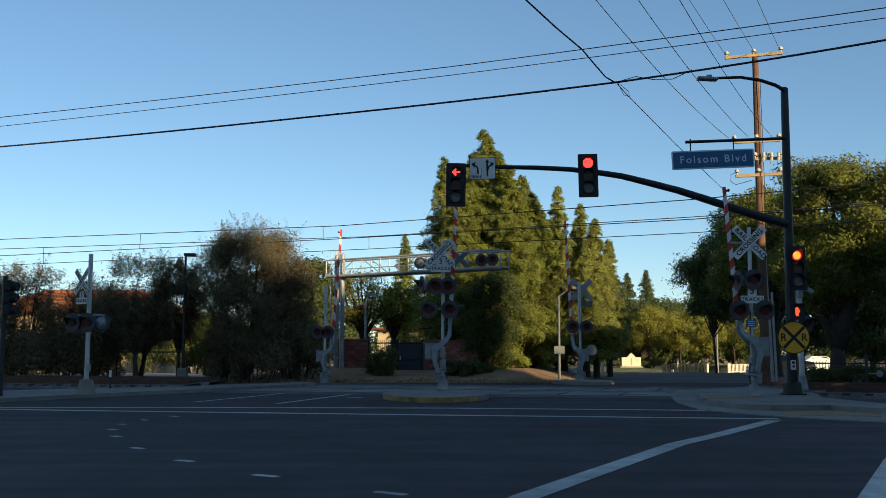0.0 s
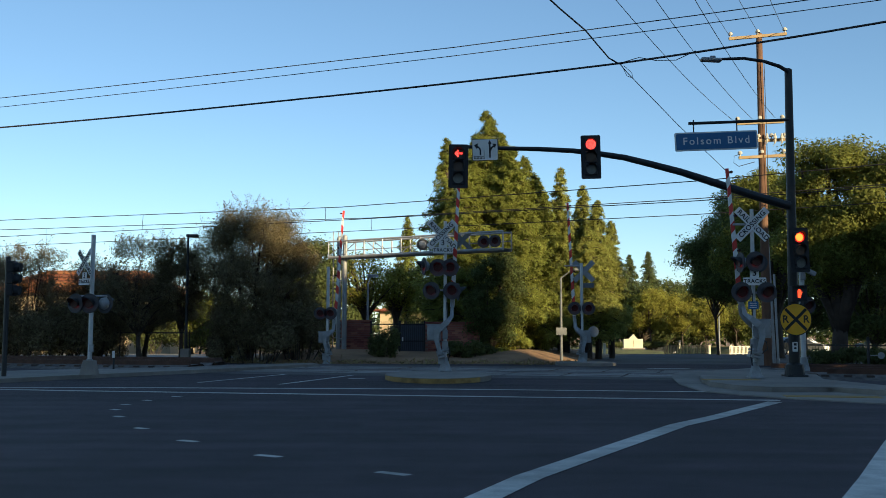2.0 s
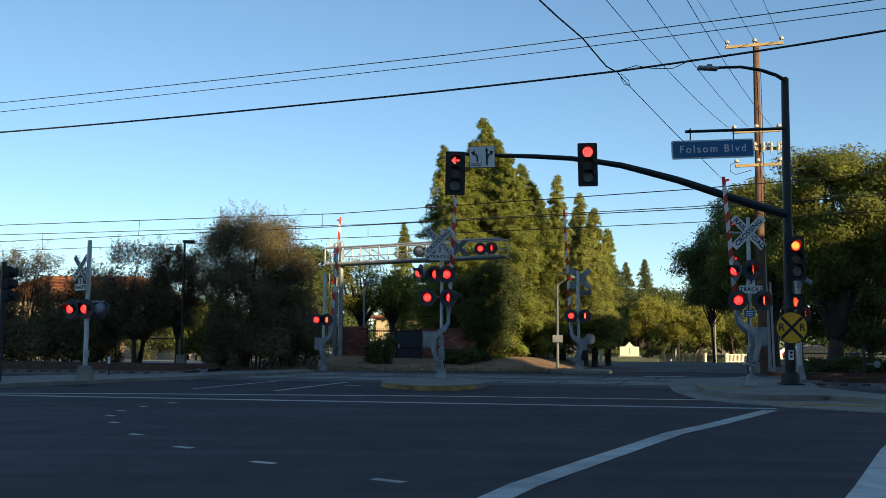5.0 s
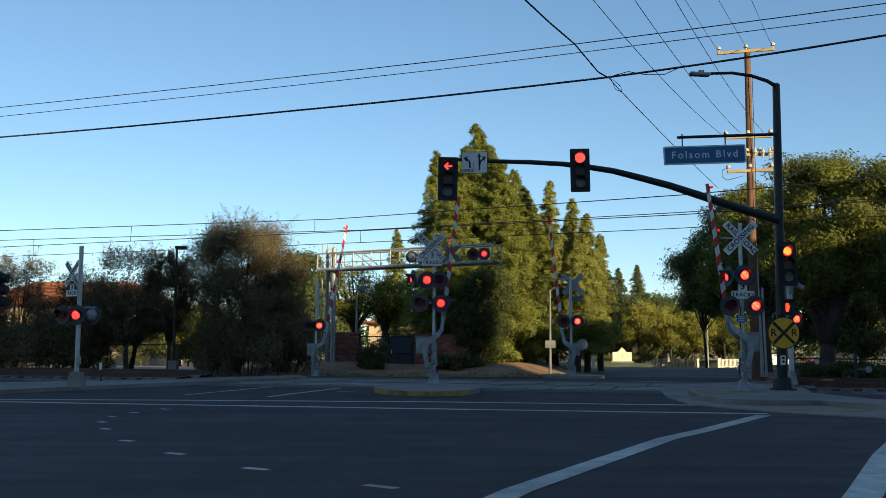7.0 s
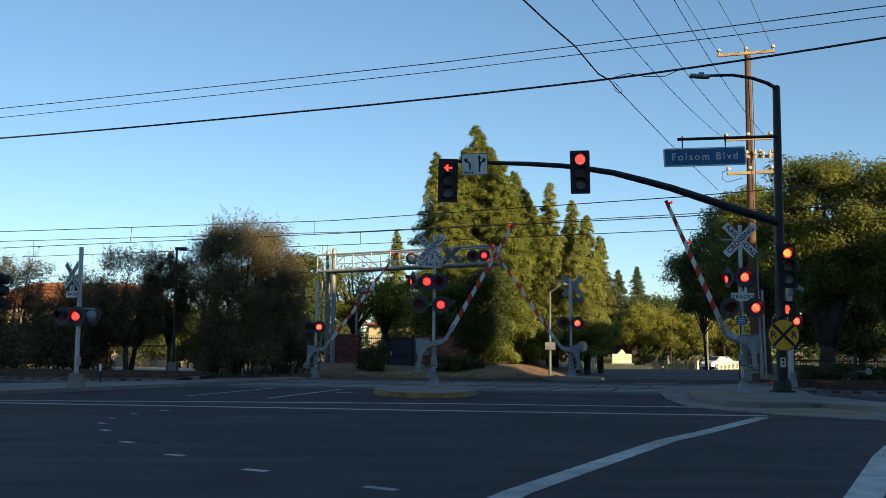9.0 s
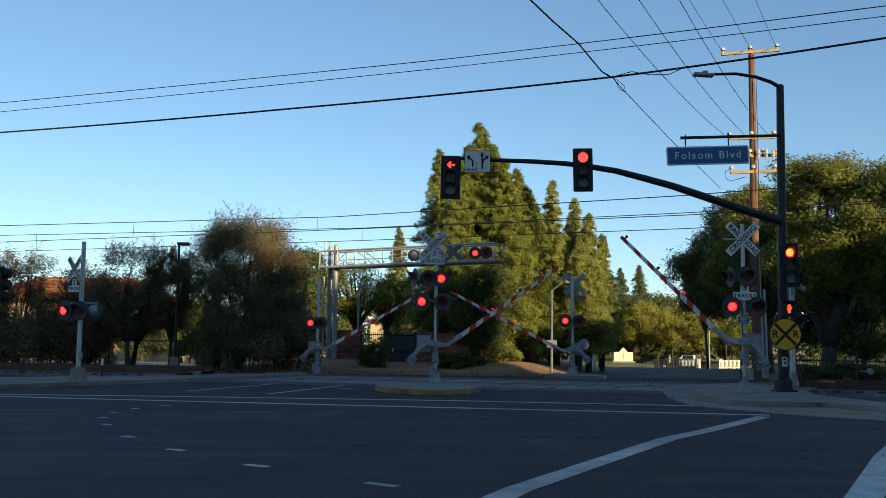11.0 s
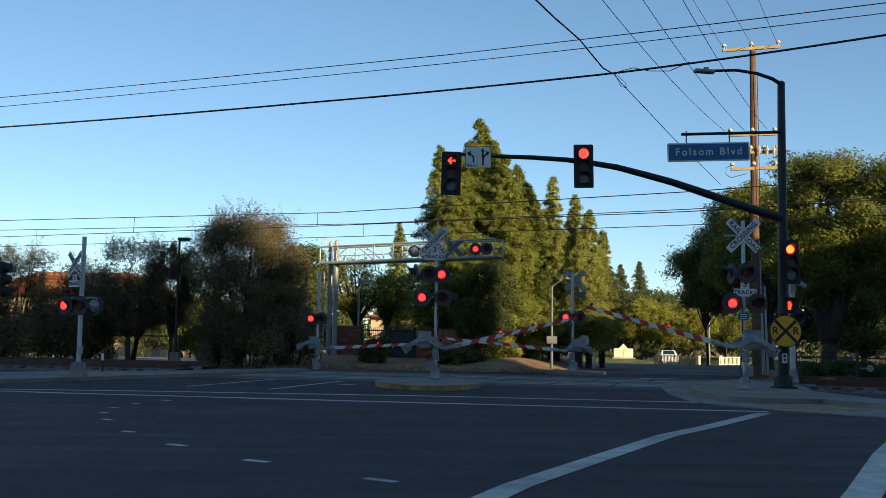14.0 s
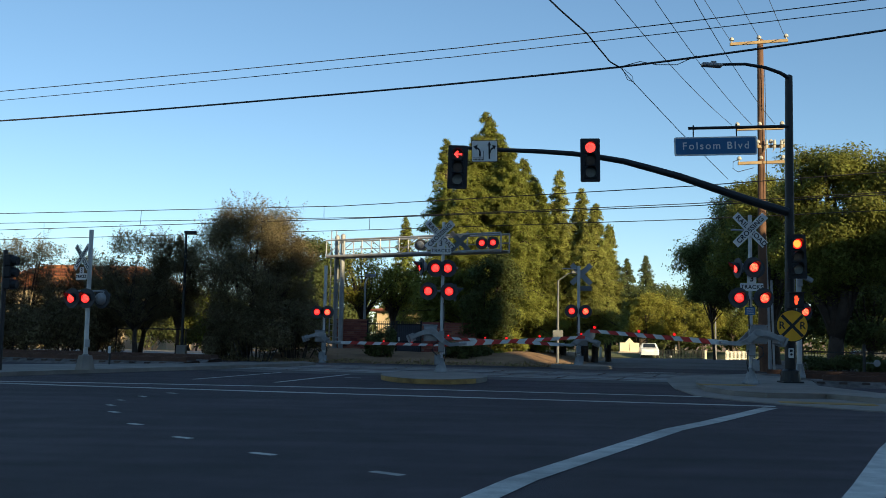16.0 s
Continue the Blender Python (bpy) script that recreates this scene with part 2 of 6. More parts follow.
def tube(bm, pts, radii, seg=12, caps=True):
    pts = [Vector(p) for p in pts]
    if not hasattr(radii, "__len__"):
        radii = [radii] * len(pts)
    rings = []
    up = Vector((0, 0, 1))
    for i, p in enumerate(pts):
        d = (pts[min(i + 1, len(pts) - 1)] - pts[max(i - 1, 0)]).normalized()
        a = d.cross(up) if abs(d.dot(up)) < 0.95 else d.cross(Vector((1, 0, 0)))
        a.normalize()
        b = a.cross(d)
        rings.append([bm.verts.new(p + radii[i] * (math.cos(k * 2 * math.pi / seg) * a + math.sin(k * 2 * math.pi / seg) * b)) for k in range(seg)])
    for r0, r1 in zip(rings, rings[1:]):
        for k in range(seg):
            bm.faces.new((r0[k], r0[(k + 1) % seg], r1[(k + 1) % seg], r1[k]))
    if caps:
        bm.faces.new(rings[0])
        bm.faces.new(rings[-1][::-1])


def prism(bm, poly, z0, z1):
    lo = [bm.verts.new((x, y, z0)) for x, y in poly]
    hi = [bm.verts.new((x, y, z1)) for x, y in poly]
    bm.faces.new(lo[::-1])
    bm.faces.new(hi)
    n = len(poly)
    for i in range(n):
        bm.faces.new((lo[i], lo[(i + 1) % n], hi[(i + 1) % n], hi[i]))


def plate(bm, poly, y0, y1):
    """A flat outline in x, z given thickness along y."""
    a = [bm.verts.new((x, y0, z)) for x, z in poly]
    b = [bm.verts.new((x, y1, z)) for x, z in poly]
    bm.faces.new(a)
    bm.faces.new(b[::-1])
    n = len(poly)
    for i in range(n):
        bm.faces.new((a[i], b[i], b[(i + 1) % n], a[(i + 1) % n]))


def rounded(w, h, r, n=4, cx=0, cz=0):
    pts = []
    for qx, qz, a0 in ((1, 1, 0), (-1, 1, 90), (-1, -1, 180), (1, -1, 270)):
        for k in range(n + 1):
            a = radians(a0 + 90 * k / n)
            pts.append((cx + qx * (w / 2 - r) + r * math.cos(a), cz + qz * (h / 2 - r) + r * math.sin(a)))
    return pts


def disc(r, n=24, cx=0, cz=0):
    return [(cx + r * math.cos(2 * math.pi * k / n), cz + r * math.sin(2 * math.pi * k / n)) for k in range(n)]


def finish(bm, name, material, smooth=False):
    bmesh.ops.recalc_face_normals(bm, faces=bm.faces)
    me = bpy.data.meshes.new(name)
    bm.to_mesh(me)
    bm.free()
    me.materials.append(material)
    if smooth:
        for p in me.polygons:
            p.use_smooth = True
    return me


def part(name, bm, material, parent=None, label="", smooth=False, at=None):
    ob = new(name, finish(bm, name, material, smooth))
    if parent:
        ob.parent = parent
    if at is not None:
        ob.matrix_basis = at
    if label:
        ob["label"] = label
    return ob


def thing(name, at, label, category, group="", kind=""):
    ob = new(name)
    ob.empty_display_size = 0.2
    ob.matrix_basis = at
    return tagged(ob, label, category, group, kind)


def solid(name, bm, material, label, category, at=None, group="", kind="", smooth=False):
    ob = new(name, finish(bm, name, material, smooth))
    if at is not None:
        ob.matrix_basis = at
    return tagged(ob, label, category, group, kind)


def B():
    return bmesh.new()


def lettering(text, size, material, parent, at, name="lettering", bold=0.0, spacing=1.0):
    cu = bpy.data.curves.new(name, "FONT")
    cu.body, cu.size, cu.align_x, cu.align_y = text, size, "CENTER", "CENTER"
    cu.extrude, cu.offset, cu.space_character = 0.002, bold, spacing
    tmp = bpy.data.objects.new(name, cu)
    scene.collection.objects.link(tmp)
    me = bpy.data.meshes.new_from_object(tmp.evaluated_get(bpy.context.evaluated_depsgraph_get()))
    bpy.data.objects.remove(tmp)
    me.materials.clear()
    me.materials.append(material)
    ob = new(name, me)
    ob.parent = parent
    ob.matrix_basis = at @ pose(0, 0, 0, 90, 0, 0)
    return ob


def ground_z(y):
    t = min(max((y - 46) / 79.0, 0), 1)
    return -1.25 * t ** 1.8


# ---- ground ----
def sheet(name, poly_fn, xs, ys, lift, material, label, category):
    bm = B()
    grid = [[bm.verts.new((*poly_fn(x, y), ground_z(poly_fn(x, y)[1]) + lift)) for x in xs] for y in ys]
    for r0, r1 in zip(grid, grid[1:]):
        for k in range(len(xs) - 1):
            bm.faces.new((r0[k], r0[k + 1], r1[k + 1], r1[k]))
    return solid(name, bm, material, label, category, kind="structure", smooth=True)


lin = np.linspace
sheet("ground", lambda x, y: (x, y), [-3000, -800, -300, -120, -60, 0, 60, 120, 300, 800, 3000],
      [-800, -200, -60, 0, 46] + list(lin(49, 127, 27)) + [150, 300, 800, 3000], -0.02, DIRT, "dry brown soil around the road", "ground")
sheet("road", lambda x, y: (x, y), [-90, -40, -12, 0, 12, 40, 90], [-25, 0, 15, 30, 46], 0.0, ASPHALT, "dark patched asphalt of the boulevard junction", "road")
sheet("far_road", lambda x, y: (x + max(0, y - 44) * 0.27 + 5.0, y), lin(0, 26, 6), [45.9] + list(lin(47, 128, 28)), 0.0, OLD_ASPHALT, "asphalt side street beyond the rail crossing", "road")
sheet("parking_road", lambda x, y: (x, y), [14, 30, 60, 100], lin(96, 128, 12), 0.006, ASPHALT, "sunlit asphalt car park drive", "road")

sheet("crossing_asphalt", lambda x, y: (x, y - 0.29 * x), [-9.0, -4, 0, 4, 8, 11.5], [32.1, 36, 40, 43.2], 0.004, OLD_ASPHALT, "worn grey asphalt between the rail tracks", "road")

bm = B()
bx, by = lin(-12, 15, 40), lin(45.2, 66, 26)


def bank_z(x, y):
    e = min(1, max(0, (x + 12) / 5)) * min(1, max(0, (5.5 + (y - 45) * 0.27 - x) / 2.5)) * min(1, max(0, (y - 45.4) / 4.5))
    return ground_z(y) + 0.004 + e * (0.52 + 0.14 * noise.noise((x * .4, y * .4, 0))) + (0.0 if e > 0 else -0.05)


g_ = [[bm.verts.new((x, y, bank_z(x, y))) for x in bx] for y in by]
for r0, r1 in zip(g_, g_[1:]):
    for k in range(len(bx) - 1):
        bm.faces.new((r0[k], r0[k + 1], r1[k + 1], r1[k]))
solid("soil_bank", bm, DIRT, "low dry soil bank under the conifers", "bank", kind="structure", smooth=True)
def mound(name, x0, x1, y0, y1, top, material, label):
    bm = B()
    xs, ys = lin(x0, x1, 16), lin(y0, y1, 16)
    rows_ = []
    for y in ys:
        row = []
        for x in xs:
            e = min(1, (x - x0) / 2.5, (x1 - x) / 2.5, (y - y0) / 4.0, (y1 - y) / 4.0)
            e = max(0, e) ** 0.7
            row.append(bm.verts.new((x, y, ground_z(y) * (1 - e) + top * e - (0.06 if e <= 0 else 0) + 0.08 * e * noise.noise((x * .3, y * .3, 1)))))
        rows_.append(row)
    for r0, r1 in zip(rows_, rows_[1:]):
        for k in range(15):
            bm.faces.new((r0[k], r0[k + 1], r1[k + 1], r1[k]))
    solid(name, bm, material, label, "lawn", kind="structure", smooth=True)


mound("lawn_mound", 12.0, 23.0, 98, 132, -0.22, LAWN, "low lawn mound beside the drive")
mound("lawn_mound", 30, 48, 106, 132, -0.2, LAWN, "low sunlit lawn at the car park")
sheet("car_park", lambda x, y: (x, y), [-70, -40, -20, -7], lin(50.5, 76, 8), 0.0, PANEL, "grey asphalt car park behind the trees", "car park")


# ---- pavements, islands, tracks ----
def slab(name, poly, h, material, label, category, kind="structure"):
    bm = B()
    prism(bm, poly, -0.1, h)
    top = [e for e in bm.edges if all(v.co.z > h - 0.01 for v in e.verts)]
    bmesh.ops.bevel(bm, geom=top, offset=0.04, segments=2, affect="EDGES")
    return solid(name, bm, material, label, category, kind=kind)


def arc(cx, cy, r, a0, a1, n=14, ry=None):
    return [(cx + r * math.cos(radians(a0 + (a1 - a0) * k / n)), cy + (ry or r) * math.sin(radians(a0 + (a1 - a0) * k / n))) for k in range(n + 1)]


def track_y(x, k=0):
    return 35.4 - 0.29 * x + 3.9 * k


island = slab("traffic_island", arc(-0.2, 30.8, 1.62, 60, 420, 32, 3.1)[:-1], 0.15, CONCRETE, "concrete traffic island with yellow painted kerb", "traffic island")
bm = B()
ring = arc(-0.2, 30.8, 1.635, 172, 318, 30, 3.115)
for (x0, y0), (x1, y1) in zip(ring, ring[1:]):
    vs = [bm.verts.new(p) for p in ((x0, y0, 0.005), (x1, y1, 0.005), (x1, y1, 0.14), (x0, y0, 0.14))]
    bm.faces.new(vs)
part("kerb_paint", bm, YELLOWPAINT, island, "worn yellow kerb paint")

slab("traffic_island", arc(6.25, 44.6, 1.35, 60, 420, 28, 1.9)[:-1], 0.13, CONCRETE, "narrow concrete island under the far crossing signal", "traffic island")
APRON = [(7.67, 33.98), (7.13, 31.43), (6.45, 27.64), (6.19, 24.43), (6.68, 22.89), (7.45, 21.54), (8.81, 20.03), (10.76, 17.21), (14.15, 22.59), (11.23, 25.49), (10.98, 29.32), (13.9, 37.66), (11.91, 38.76), (8.53, 36.45)]
slab("pavement_apron", APRON, 0.025, CONCRETE, "pale concrete gutter apron flush with the road", "pavement")
CORNER = [(8, 31.45), (7.38, 28.92), (6.92, 26.21), (7.14, 24.44), (7.73, 23.76), (8.49, 23.78), (9.25, 24.01), (9.83, 22.33), (11.99, 19.16), (14.02, 22.39), (10.79, 24.5), (10.52, 28.01), (11.66, 31.52), (13.34, 36.04), (11.39, 37.05), (8.92, 34)]
slab("pavement_corner", CORNER, 0.15, CONCRETE, "pale concrete corner pavement with kerb ramp", "pavement")
bm = B()
tx, ty, _ = (8.52, 22.12, 0)
box(bm, (tx, ty, 0.031), (2.0, 0.6, 0.012), pose(0, 0, 0, 0, 0, -12))
solid("tactile_strip", bm, TACTILE, "yellow tactile paving at the kerb ramp", "tactile paving", kind="structure")
bm = B()
tx, ty, _ = (7.8, 27.41, 0.15)
box(bm, (tx, ty, 0.156), (1.5, 0.6, 0.012), pose(0, 0, 0, 0, 0, 0))
solid("tactile_strip", bm, TACTILE, "worn yellow tactile paving by the crossing", "tactile paving", kind="structure")
slab("pavement_left", [(-17.76, 18.81), (-14.53, 23.89), (-12.16, 27.62), (-11.26, 29.6), (-8.7, 34.09), (-6.22, 38.93), (-5.19, 41.54), (-5.89, 42.95), (-9.41, 37.68), (-11.65, 35.48), (-13.26, 34.47), (-14.58, 33.07), (-17.96, 29.48), (-23.59, 24.95)], 0.12, CONCRETE, "concrete pavement along the rail tracks", "pavement")

# crossing panels and rails
bm = B()
for k in (0, 1):
    for i in range(14):
        x = -12 + i * 1.9
        y = track_y(x, k)
        box(bm, (x, y, -0.03), (1.86, 2.7, 0.09), pose(0, 0, 0, 0, 0, -16.2), 0.01)
solid("crossing_panels", bm, PANEL, "grey concrete rail crossing panels set in the road", "crossing panel", kind="structure")
ANG = -math.atan(0.29)
for k in (0, 1):
    for side, x0, x1 in (("l", -70, -9.5), ("r", 11.5, 70)):
        bm = B()
        n = 40
        xs = lin(x0, x1, n)
        ww = (-1.6, -1.1, 1.1, 1.6)
        zz = (0.0, 0.16, 0.16, 0.0)
        g = [[bm.verts.new((x, track_y(x, k) + w, z + (random.uniform(-.015, .02) if z else -.02))) for w, z in zip(ww, zz)] for x in xs]
        for r0, r1 in zip(g, g[1:]):
            for j in range(3):
                bm.faces.new((r0[j], r1[j], r1[j + 1], r0[j + 1]))
        solid("ballast_bed", bm, BALLAST, "grey brown crushed stone track ballast", "ballast", kind="structure")
for k in (0, 1):
    for off in (-0.72, 0.72):
        bm = B()
        p0, p1 = Vector((-70, track_y(-70, k) + off, 0.0)), Vector((70, track_y(70, k) + off, 0.0))
        d = p1 - p0
        for (w, z0, z1) in ((0.14, 0.15, 0.17), (0.03, 0.17, 0.29), (0.075, 0.28, 0.33)):
            for a, b_ in (((p0, p0 + d * 0.432)), ((p0 + d * 0.585, p1))):
                box(bm, (a + b_) / 2 + Vector((0, 0, (z0 + z1) / 2)), ((b_ - a).length, w, z1 - z0), Matrix.Rotation(ANG, 4, "Z"))
        box(bm, (0.5, track_y(0.5, k) + off, 0.012), (21.5, 0.075, 0.018), Matrix.Rotation(ANG, 4, "Z"))
        solid("rail", bm, RAIL, "rusty brown steel rail", "rail", group="railway rails", kind="structure")
tie_bm = B()
box(tie_bm, (0, 0, 0.11), (0.23, 2.5, 0.14), None, 0.01)
tie_me = finish(tie_bm, "tie", TIE)
for k in (0, 1):
    for i in range(56):
        x = -10 - i * 0.62 if i < 28 else 12 + (i - 28) * 0.62
        o = new("tie", tie_me)
        o.matrix_basis = pose(x, track_y(x, k), -0.025, 0, 0, -16.2)
        tagged(o, "dark creosoted wooden railway tie", "railway tie", group="railway ties")


# ---- road paint ----
def stripe(pts, w, label, name="road_marking"):
    bm = B()
    pts = [Vector((x, y, 0)) for x, y in pts]
    prev = None
    for i, p in enumerate(pts):
        d = (pts[min(i + 1, len(pts) - 1)] - pts[max(i - 1, 0)]).normalized()
        nn = Vector((-d.y, d.x, 0)) * w / 2
        cur = (bm.verts.new(p + nn + Vector((0, 0, 0.006))), bm.verts.new(p - nn + Vector((0, 0, 0.006))))
        if prev:
            bm.faces.new((prev[0], prev[1], cur[1], cur[0]))
        prev = cur
    solid(name, bm, ROADPAINT, label, "road marking", kind="structure")


stripe([(-13.87, 25.1), (-6.88, 25.33), (0.23, 25.07), (6.4, 24.2)], 0.3, "white crosswalk line on dark asphalt")
stripe([(-13.94, 25.22), (-8.93, 23.97), (-0.42, 22.39), (7.06, 21.18)], 0.3, "white crosswalk line on dark asphalt")
stripe([(0.04, 7.96), (0.34, 8.64), (0.82, 9.86), (1.69, 11.62), (2.62, 13.49), (3.58, 15.42), (4.57, 16.96), (6.81, 20.72)], 0.3, "white crosswalk line turning to the corner")
stripe([(3, 7.55), (4.19, 9.79), (5.93, 13.17), (8.72, 18.17)], 0.34, "white crosswalk line on dark asphalt")
for a, b_ in (((-6.91, 28.02), (-5.38, 33.7)), ((-4.48, 27.15), (-3.05, 33.09))):
    stripe([a, b_], 0.15, "white lane line before the crossing")
for p, q in (((-5.95, 21.92), (-5.7, 21.74)), ((-6.22, 20.74), (-6.03, 20.58)), ((-6.28, 19.54), (-6.11, 19.39)), ((-6.05, 18.26), (-5.87, 18.07)), ((-5.51, 16.81), (-5.32, 16.59)), ((-4.55, 14.76), (-4.33, 14.59)), ((-3.45, 13.09), (-3.18, 12.9)), ((-2.16, 11.56), (-1.86, 11.36)), ((-0.68, 10.19), (-0.36, 9.95))):
    stripe([p, q], 0.13, "short white turning guide dash", "guide_dash")


stripe([(8.1, 40.0), (9.8, 40.3)], 0.3, "white stop line beyond the tracks")
stripe([(-2.95, 30.6), (-2.45, 30.7)], 0.25, "short pale marker patch between lanes")


# ---- signals ----
LAMPS_A, LAMPS_B, ARMS, ARM_KEYS = [], [], [], {}


def flasher(parent, at, phase, hood=True, r=0.29, hot=None):
    """A round crossing lamp facing -y: backboard, hood and a turning lamp disc."""
    bm = B()
    plate(bm, disc(r, 28), 0.0, 0.03)
    fl = part("flasher", bm, BACKBOARD, parent, "round black flasher backboard", at=at)
    bm = B()
    tube(bm, [(0, 0.03, 0), (0, 0.1, 0), (0, 0.17, 0), (0, 0.21, 0)], [0.185, 0.175, 0.13, 0.05], 18)
    part("lamp_housing", bm, GREYPAINT, fl, "pale grey domed lamp housing")
    if hood:
        bm = B()
        n = 14
        a = [(math.cos(radians(-25 + 230 * k / n)), math.sin(radians(-25 + 230 * k / n))) for k in range(n + 1)]
        for rr, flip in ((0.165, 0), (0.155, 1)):
            back = [bm.verts.new((rr * c, 0.0, rr * s)) for c, s in a]
            front = [bm.verts.new((rr * c, -0.07 - 0.2 * max(0, s), rr * s)) for c, s in a]
            for k in range(n):
                bm.faces.new((back[k], back[k + 1], front[k + 1], front[k]))
        part("hood", bm, BLACK, fl)
    bm = B()
    plate(bm, disc(0.14, 24), -0.012, 0.012)
    plate(bm, disc(0.115, 20), -0.016, -0.0125)
    lamp = part("lamp_disc", bm, LENS_OFF, fl, "round red lamp that lights in turn", at=pose(0, -0.03, 0))
    lamp.data.materials.append(RED_ON)
    lamp.data.materials.append(hot or RED_HOT)
    for p in lamp.data.polygons:
        if p.center.y < -0.0125:
            p.material_index = 2
        elif p.normal.y < -0.9:
            p.material_index = 1
    (LAMPS_A if phase == "A" else LAMPS_B).append(lamp)
    return fl


def crossbuck(parent, z, y, lettered=True, x=0.0, yaw=0, k=1.0, back=None):
    hold = pose(x, y, z, 0, 0, yaw)
    for ang, words, dy in ((45, (("RAIL", -0.33), ("ROAD", 0.33)), 0.0), (-45, (("CROSSING", 0),), -0.012)):
        bm = B()
        plate(bm, rounded(1.22 * k, 0.225 * k, 0.02, 2), 0, 0.006)
        blade = part("blade", bm, WHITE if lettered else (back or GREYPAINT), parent, "white crossbuck blade with black letters" if lettered else "bare back of a crossbuck blade",
                     at=hold @ pose(0, dy, 0) @ pose(0, 0, 0, 0, ang, 0))
        if lettered:
            for w, off in words:
                lettering(w, 0.2 * k, FLATBLACK, blade, pose(off * k, -0.006, 0), bold=0.004, spacing=1.08)


def tracks_plate(parent, z, y, number=True, x=0.0, k=1.0, yaw=0, rise=0.24):
    hold = pose(x, y, z, 0, 0, yaw)
    if number:
        bm = B()
        plate(bm, rounded(0.26 * k, 0.26 * k, 0.02, 2), 0, 0.006)
        pl = part("number_plate", bm, WHITE, parent, "white plate with the figure three", at=hold @ pose(0, 0, rise * k))
        lettering("3", 0.26 * k, FLATBLACK, pl, pose(0, -0.005, 0), bold=0.004)
    bm = B()
    plate(bm, rounded(0.66 * k, 0.22 * k, 0.02, 2), 0, 0.006)
    pl = part("tracks_plate", bm, WHITE, parent, "white plate that reads tracks", at=hold @ pose(0, -0.009, 0))
    lettering("TRACKS", 0.155 * k, FLATBLACK, pl, pose(0, -0.005, 0), bold=0.003, spacing=1.15)


def post(parent, h, r=0.055, material=None):
    bm = B()
    tube(bm, [(0, 0, 0), (0, 0, h)], r, 16)
    part("post", bm, material or POSTALU, parent)
    bm = B()
    box(bm, (0, 0, 0.02), (0.4, 0.4, 0.04), None, 0.008)
    tube(bm, [(0, 0, 0.03), (0, 0, 0.08), (0, 0, 0.4), (0, 0, 0.46)], [0.22, 0.2, r + 0.035, r + 0.03], 8)
    for sx in (-.16, .16):
        for sy in (-.16, .16):
            tube(bm, [(sx, sy, 0.03), (sx, sy, 0.08)], 0.018, 6)
    part("base_plate", bm, GATEPAINT, parent, "flared grey cast base")


def mirror(bm, side):
    for v in bm.verts:
        v.co.x *= side


def flat_bar(bm, pts, widths, th):
    """A flat cast bar swept through points, broad in the x, z plane."""
    pts = [Vector(p) for p in pts]
    rings = []
    for i, p in enumerate(pts):
        d = pts[min(i + 1, len(pts) - 1)] - pts[max(i - 1, 0)]
        nn = Vector((-d.z, 0, d.x)).normalized() * widths[i] / 2
        h = Vector((0, th / 2, 0))
        rings.append([bm.verts.new(q) for q in (p + nn - h, p + nn + h, p - nn + h, p - nn - h)])
    for r0, r1 in zip(rings, rings[1:]):
        for k in range(4):
            bm.faces.new((r0[k], r0[(k + 1) % 4], r1[(k + 1) % 4], r1[k]))
    bm.faces.new(rings[0])
    bm.faces.new(rings[-1][::-1])
    bmesh.ops.bevel(bm, geom=[e for e in bm.edges], offset=0.012, segments=1, affect="EDGES")


